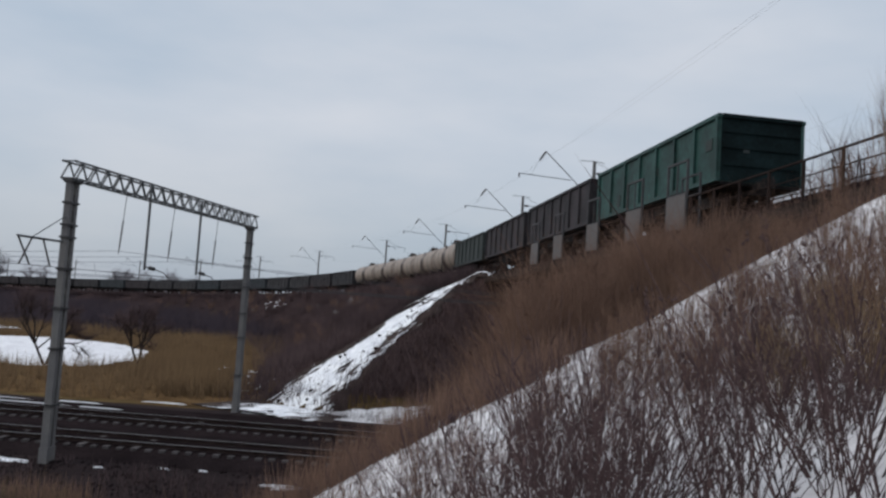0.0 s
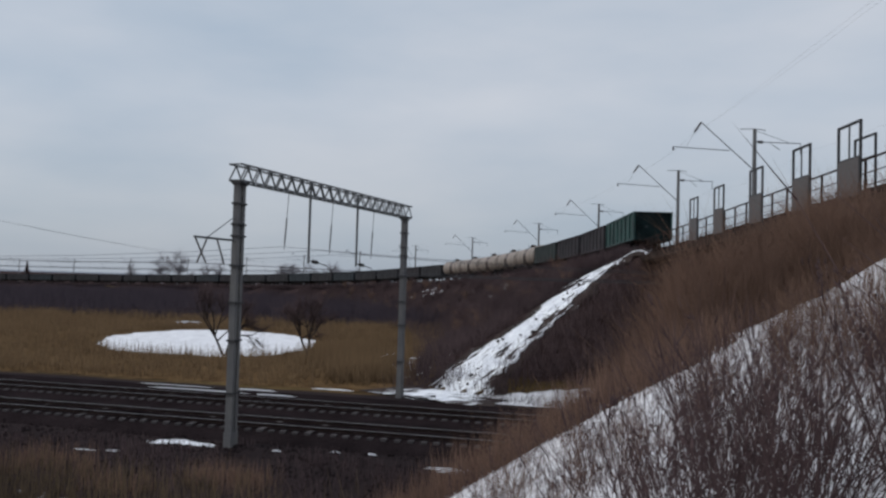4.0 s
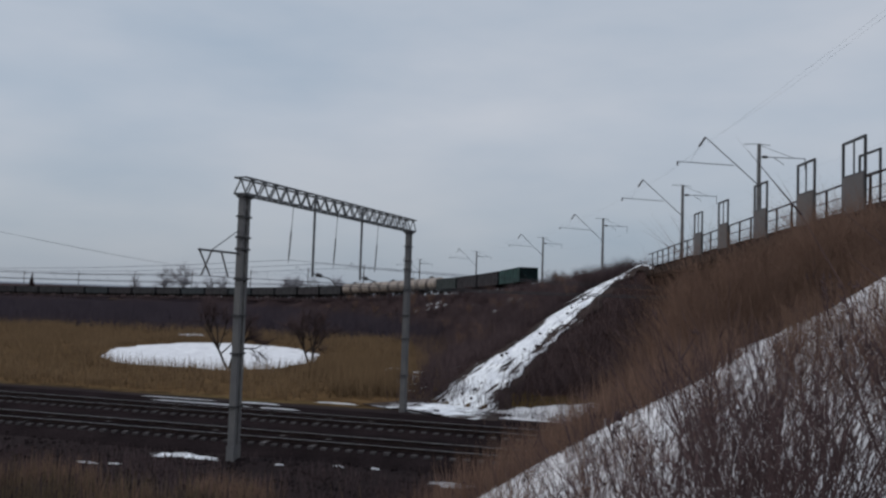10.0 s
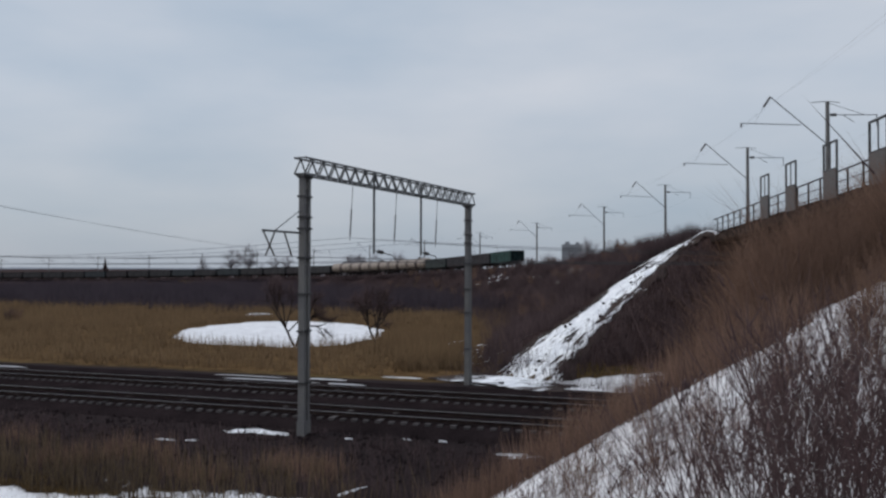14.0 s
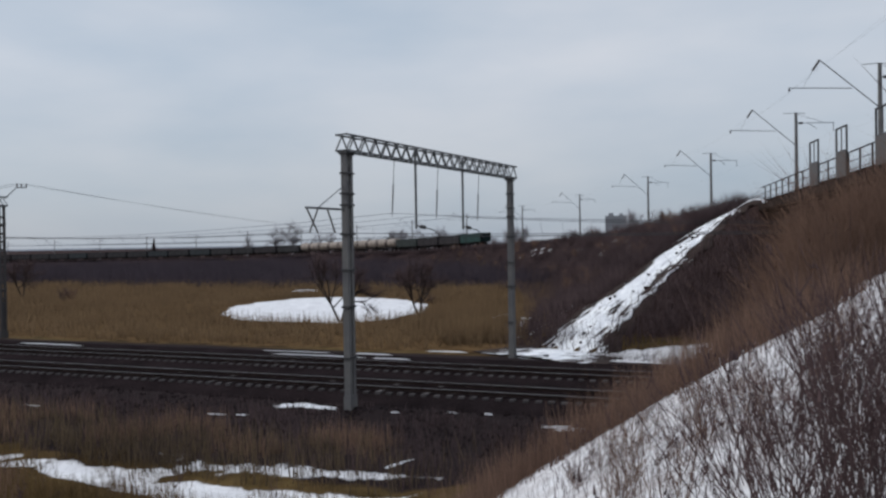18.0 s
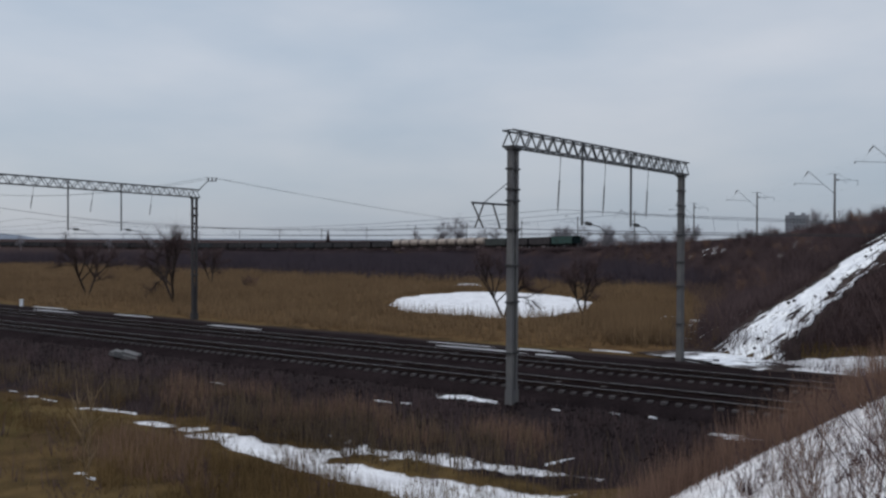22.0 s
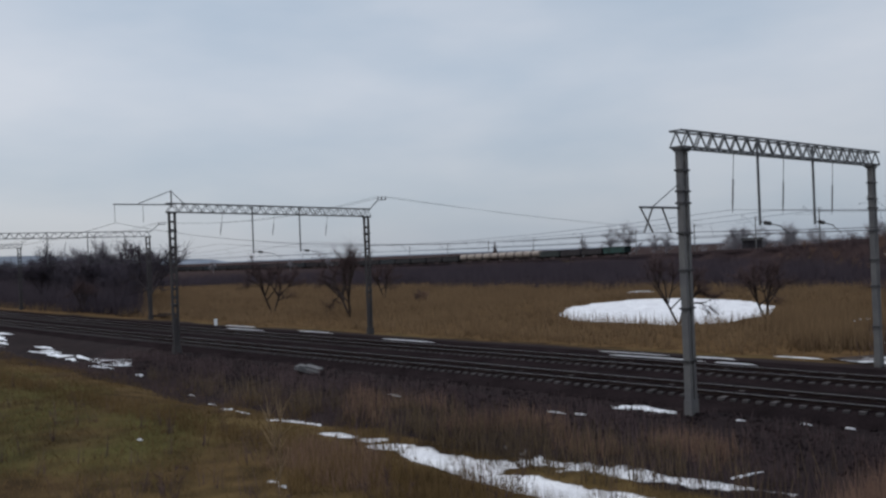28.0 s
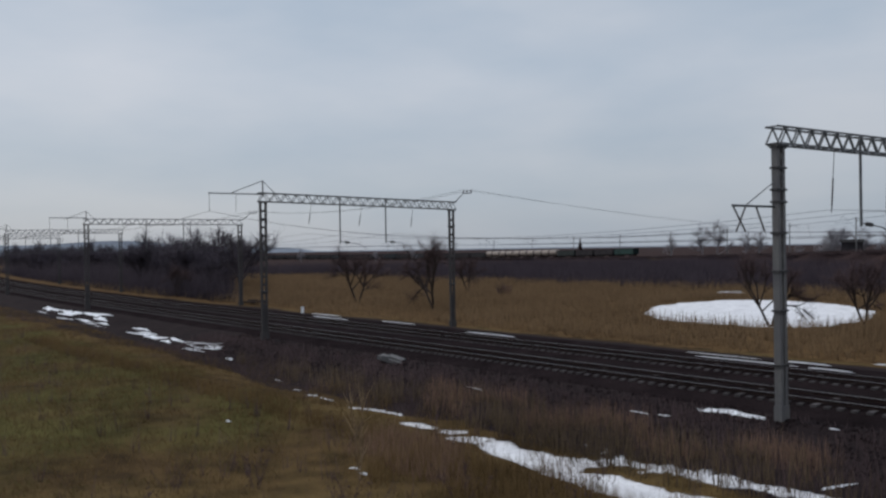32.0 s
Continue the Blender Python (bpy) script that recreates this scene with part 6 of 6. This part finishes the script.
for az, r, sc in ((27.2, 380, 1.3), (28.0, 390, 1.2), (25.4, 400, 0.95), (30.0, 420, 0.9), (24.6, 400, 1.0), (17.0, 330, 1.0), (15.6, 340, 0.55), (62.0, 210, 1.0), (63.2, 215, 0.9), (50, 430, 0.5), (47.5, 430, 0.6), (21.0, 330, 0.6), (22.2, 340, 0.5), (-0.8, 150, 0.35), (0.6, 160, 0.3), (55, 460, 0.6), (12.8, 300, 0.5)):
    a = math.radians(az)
    tree(pale[int(r) % 2], -r * math.sin(a), r * math.cos(a), sc, r, "leafless tree far off on the skyline, paled by painted haze", group="skyline trees")
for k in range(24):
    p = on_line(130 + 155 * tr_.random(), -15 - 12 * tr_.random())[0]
    tree(pale[k % 2], p.x, p.y, tr_.uniform(0.55, 1.0), k, "leafless tree behind the railway bank, haze painted into its colour", group="skyline trees")
young = [bare_tree(k, 6.0, 0.5, 1, TWIG, 1.5, 0.2, BARK, 0.2) for k in (31, 37)]
for k in range(5):
    p = on_line(10 - 1.9 * k + tr_.uniform(-1, 1), -10.5 - 3 * tr_.random())[0]
    tree(young[k % 2], p.x, p.y, (11.0 + 1.6 * tr_.random() - ground_z(p.x, p.y)) / 6.0, k, "young leafless tree behind the bridge railing", group="trees behind the bridge")
tall_weed = shrub_mesh(90, 3.0, 10, 0.45, TAN_STEM, 0.0055, 22, wild=0.2, fork=0.05)
for x, y, sc in ((8.1, 14.2, 0.85), (8.5, 13.0, 0.8), (7.6, 15.5, 0.6), (8.8, 15.8, 0.75)):
    plant("tall_weed", tall_weed, x, y, x, sc, "tall pale dead weed near the bridge railing", "weeds", "tall weeds")


# ---- far things ----
def fir():
    a, r = math.radians(36.0), 425
    ob = thing("fir_tree", Matrix.Translation((-r * math.sin(a), r * math.cos(a), -0.6)) @ Matrix.Scale(1.15, 4), "small dark fir tree beyond the far bank", "tree")
    m = Mesh()
    m.tube((0, 0, 0), (0, 0, 8), 0.25, 0.05, 6)
    part("trunk", m, BARK, ob)
    q = np.random.RandomState(2)
    n = 900
    z = 2 + 7.5 * q.rand(n)
    w = q.rand(n) * 6.283
    ln = (9.8 - z) * 0.3 * (0.6 + 0.5 * q.rand(n))
    base = np.column_stack([0 * z, 0 * z, z])
    tip = base + np.column_stack([np.cos(w) * ln, np.sin(w) * ln, -0.25 * ln + 0.3 * q.randn(n)])
    part("crown", spikes("crown", base, tip, 0.12 + 0 * z, TWIG), None, ob)


fir()
# hills and far block carry the haze as plain surface colour
HAZE = mat("haze_coloured_hills", (0.30, 0.33, 0.38), 1.0, 0, 0.06, 0.01, 0.0, (0.33, 0.355, 0.40), 0.05)
FLATS = mat("haze_coloured_plaster", (0.26, 0.265, 0.28), 0.9, 0, 0.08, 0.1, 0.0, None, 2.0)
PANE = mat("dull_window_glass", (0.13, 0.135, 0.15), 0.3, 0, 0.1, 1.0, 0.0)


def apartment():
    a, r = math.radians(5.12), 900
    ob = thing("apartment_building", Matrix.Translation((-r * math.sin(a), r * math.cos(a), -1)) @ Matrix.Rotation(a, 4, "Z"), "distant grey apartment block with stepped roof on skyline", "building")
    m = Mesh()
    m.box((0, 0, 16), (22, 14, 32))
    part("wall", m, FLATS, ob)
    for x, w, h in ((-5, 5, 3), (5.5, 4, 2.2)):
        m = Mesh()
        m.box((x, 0, 32 + h / 2), (w, 5, h))
        part("roof_house", m, FLATS, ob)
    g = Mesh()
    g.box((0, 0, 0), (1.5, 0.12, 1.6))
    data = g.data("window", PANE)
    for i in range(7):
        for j in range(9):
            part("window", data, PANE, ob, at=Matrix.Translation((-9 + 3 * i, -7.0, 3 + 3.1 * j)))


apartment()


def shed():
    a, r = math.radians(19.2), 285
    ob = thing("shed", Matrix.Translation((-r * math.sin(a), r * math.cos(a), 2.2)) @ Matrix.Rotation(a, 4, "Z"), "low dark shed with a flat pitched roof behind the bank", "shed")
    m = Mesh()
    m.box((0, 0, 1.5), (6, 4, 5.4))
    part("wall", m, BROWN, ob)
    m = Mesh()
    for s_ in (1, -1):
        m.face((-3.6, s_ * 2.6, 4.1), (3.6, s_ * 2.6, 4.1), (3.3, 0, 5.0), (-3.3, 0, 5.0))
    m.face((-3.6, -2.6, 4.1), (-3.6, 2.6, 4.1), (-3.3, 0, 5.0))
    m.face((3.6, -2.6, 4.1), (3.6, 2.6, 4.1), (3.3, 0, 5.0))
    part("roof", m, UNDER, ob)


shed()


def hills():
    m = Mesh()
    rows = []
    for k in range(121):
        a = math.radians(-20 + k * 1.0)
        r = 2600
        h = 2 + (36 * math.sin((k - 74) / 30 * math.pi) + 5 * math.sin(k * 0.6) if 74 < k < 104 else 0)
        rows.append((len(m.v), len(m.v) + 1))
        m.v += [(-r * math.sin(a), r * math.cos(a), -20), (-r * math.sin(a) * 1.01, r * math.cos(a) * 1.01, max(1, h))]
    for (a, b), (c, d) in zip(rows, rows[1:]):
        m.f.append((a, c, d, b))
    thing("backdrop", Matrix(), "hills on the horizon, painted pale blue for haze", "hills", kind="structure", data=m.data("backdrop", HAZE))


hills()

# small things beside the tracks
p = uv(75.0, 43.6 + bend(75))
mk = thing("marker_post", Matrix.Translation((p.x, p.y, 0)), "short white marker post beside the track", "marker post")
m = Mesh()
m.box((0, 0, 0.3), (0.22, 0.22, 0.6))
part("post", m, SNOW, mk)
m = Mesh()
m.box((0, 0, 0.62), (0.27, 0.27, 0.05))
part("cap", m, SNOW, mk)
p = uv(39.0, 28.6)
m = Mesh()
m.box((0, 0, 0.10), (1.5, 1.0, 0.2))
m.box((0.2, 0.1, 0.26), (0.9, 0.7, 0.14))
m.box((-0.5, -0.35, 0.2), (0.4, 0.3, 0.3), Matrix.Rotation(0.4, 4, "Z"))
thing("concrete_slab", Matrix.Translation((p.x, p.y, -0.05)) @ Matrix.Rotation(0.5, 4, "Z") @ Matrix.Rotation(0.28, 4, "Y"), "broken grey concrete slab lying on dark ground", "slab", data=m.data("concrete_slab", CONCRETE))
for uu, vv in ((93, 47.0), (104, 47.6)):
    p = uv(uu, vv + bend(uu))
    pile = thing("sleeper_stack", Matrix.Translation((p.x, p.y, 0)) @ Matrix.Rotation(TR + 0.1, 4, "Z"), "low stack of old dark timber sleepers beside tracks", "timber stack", "timber stacks")
    for k in range(6):
        m = Mesh()
        m.box((0.3 * (k % 2), -0.6 + 0.32 * (k % 4), 0.2 + 0.2 * (k // 4)), (2.6, 0.25, 0.18))
        part("timber", m, RUST, pile)


motions()
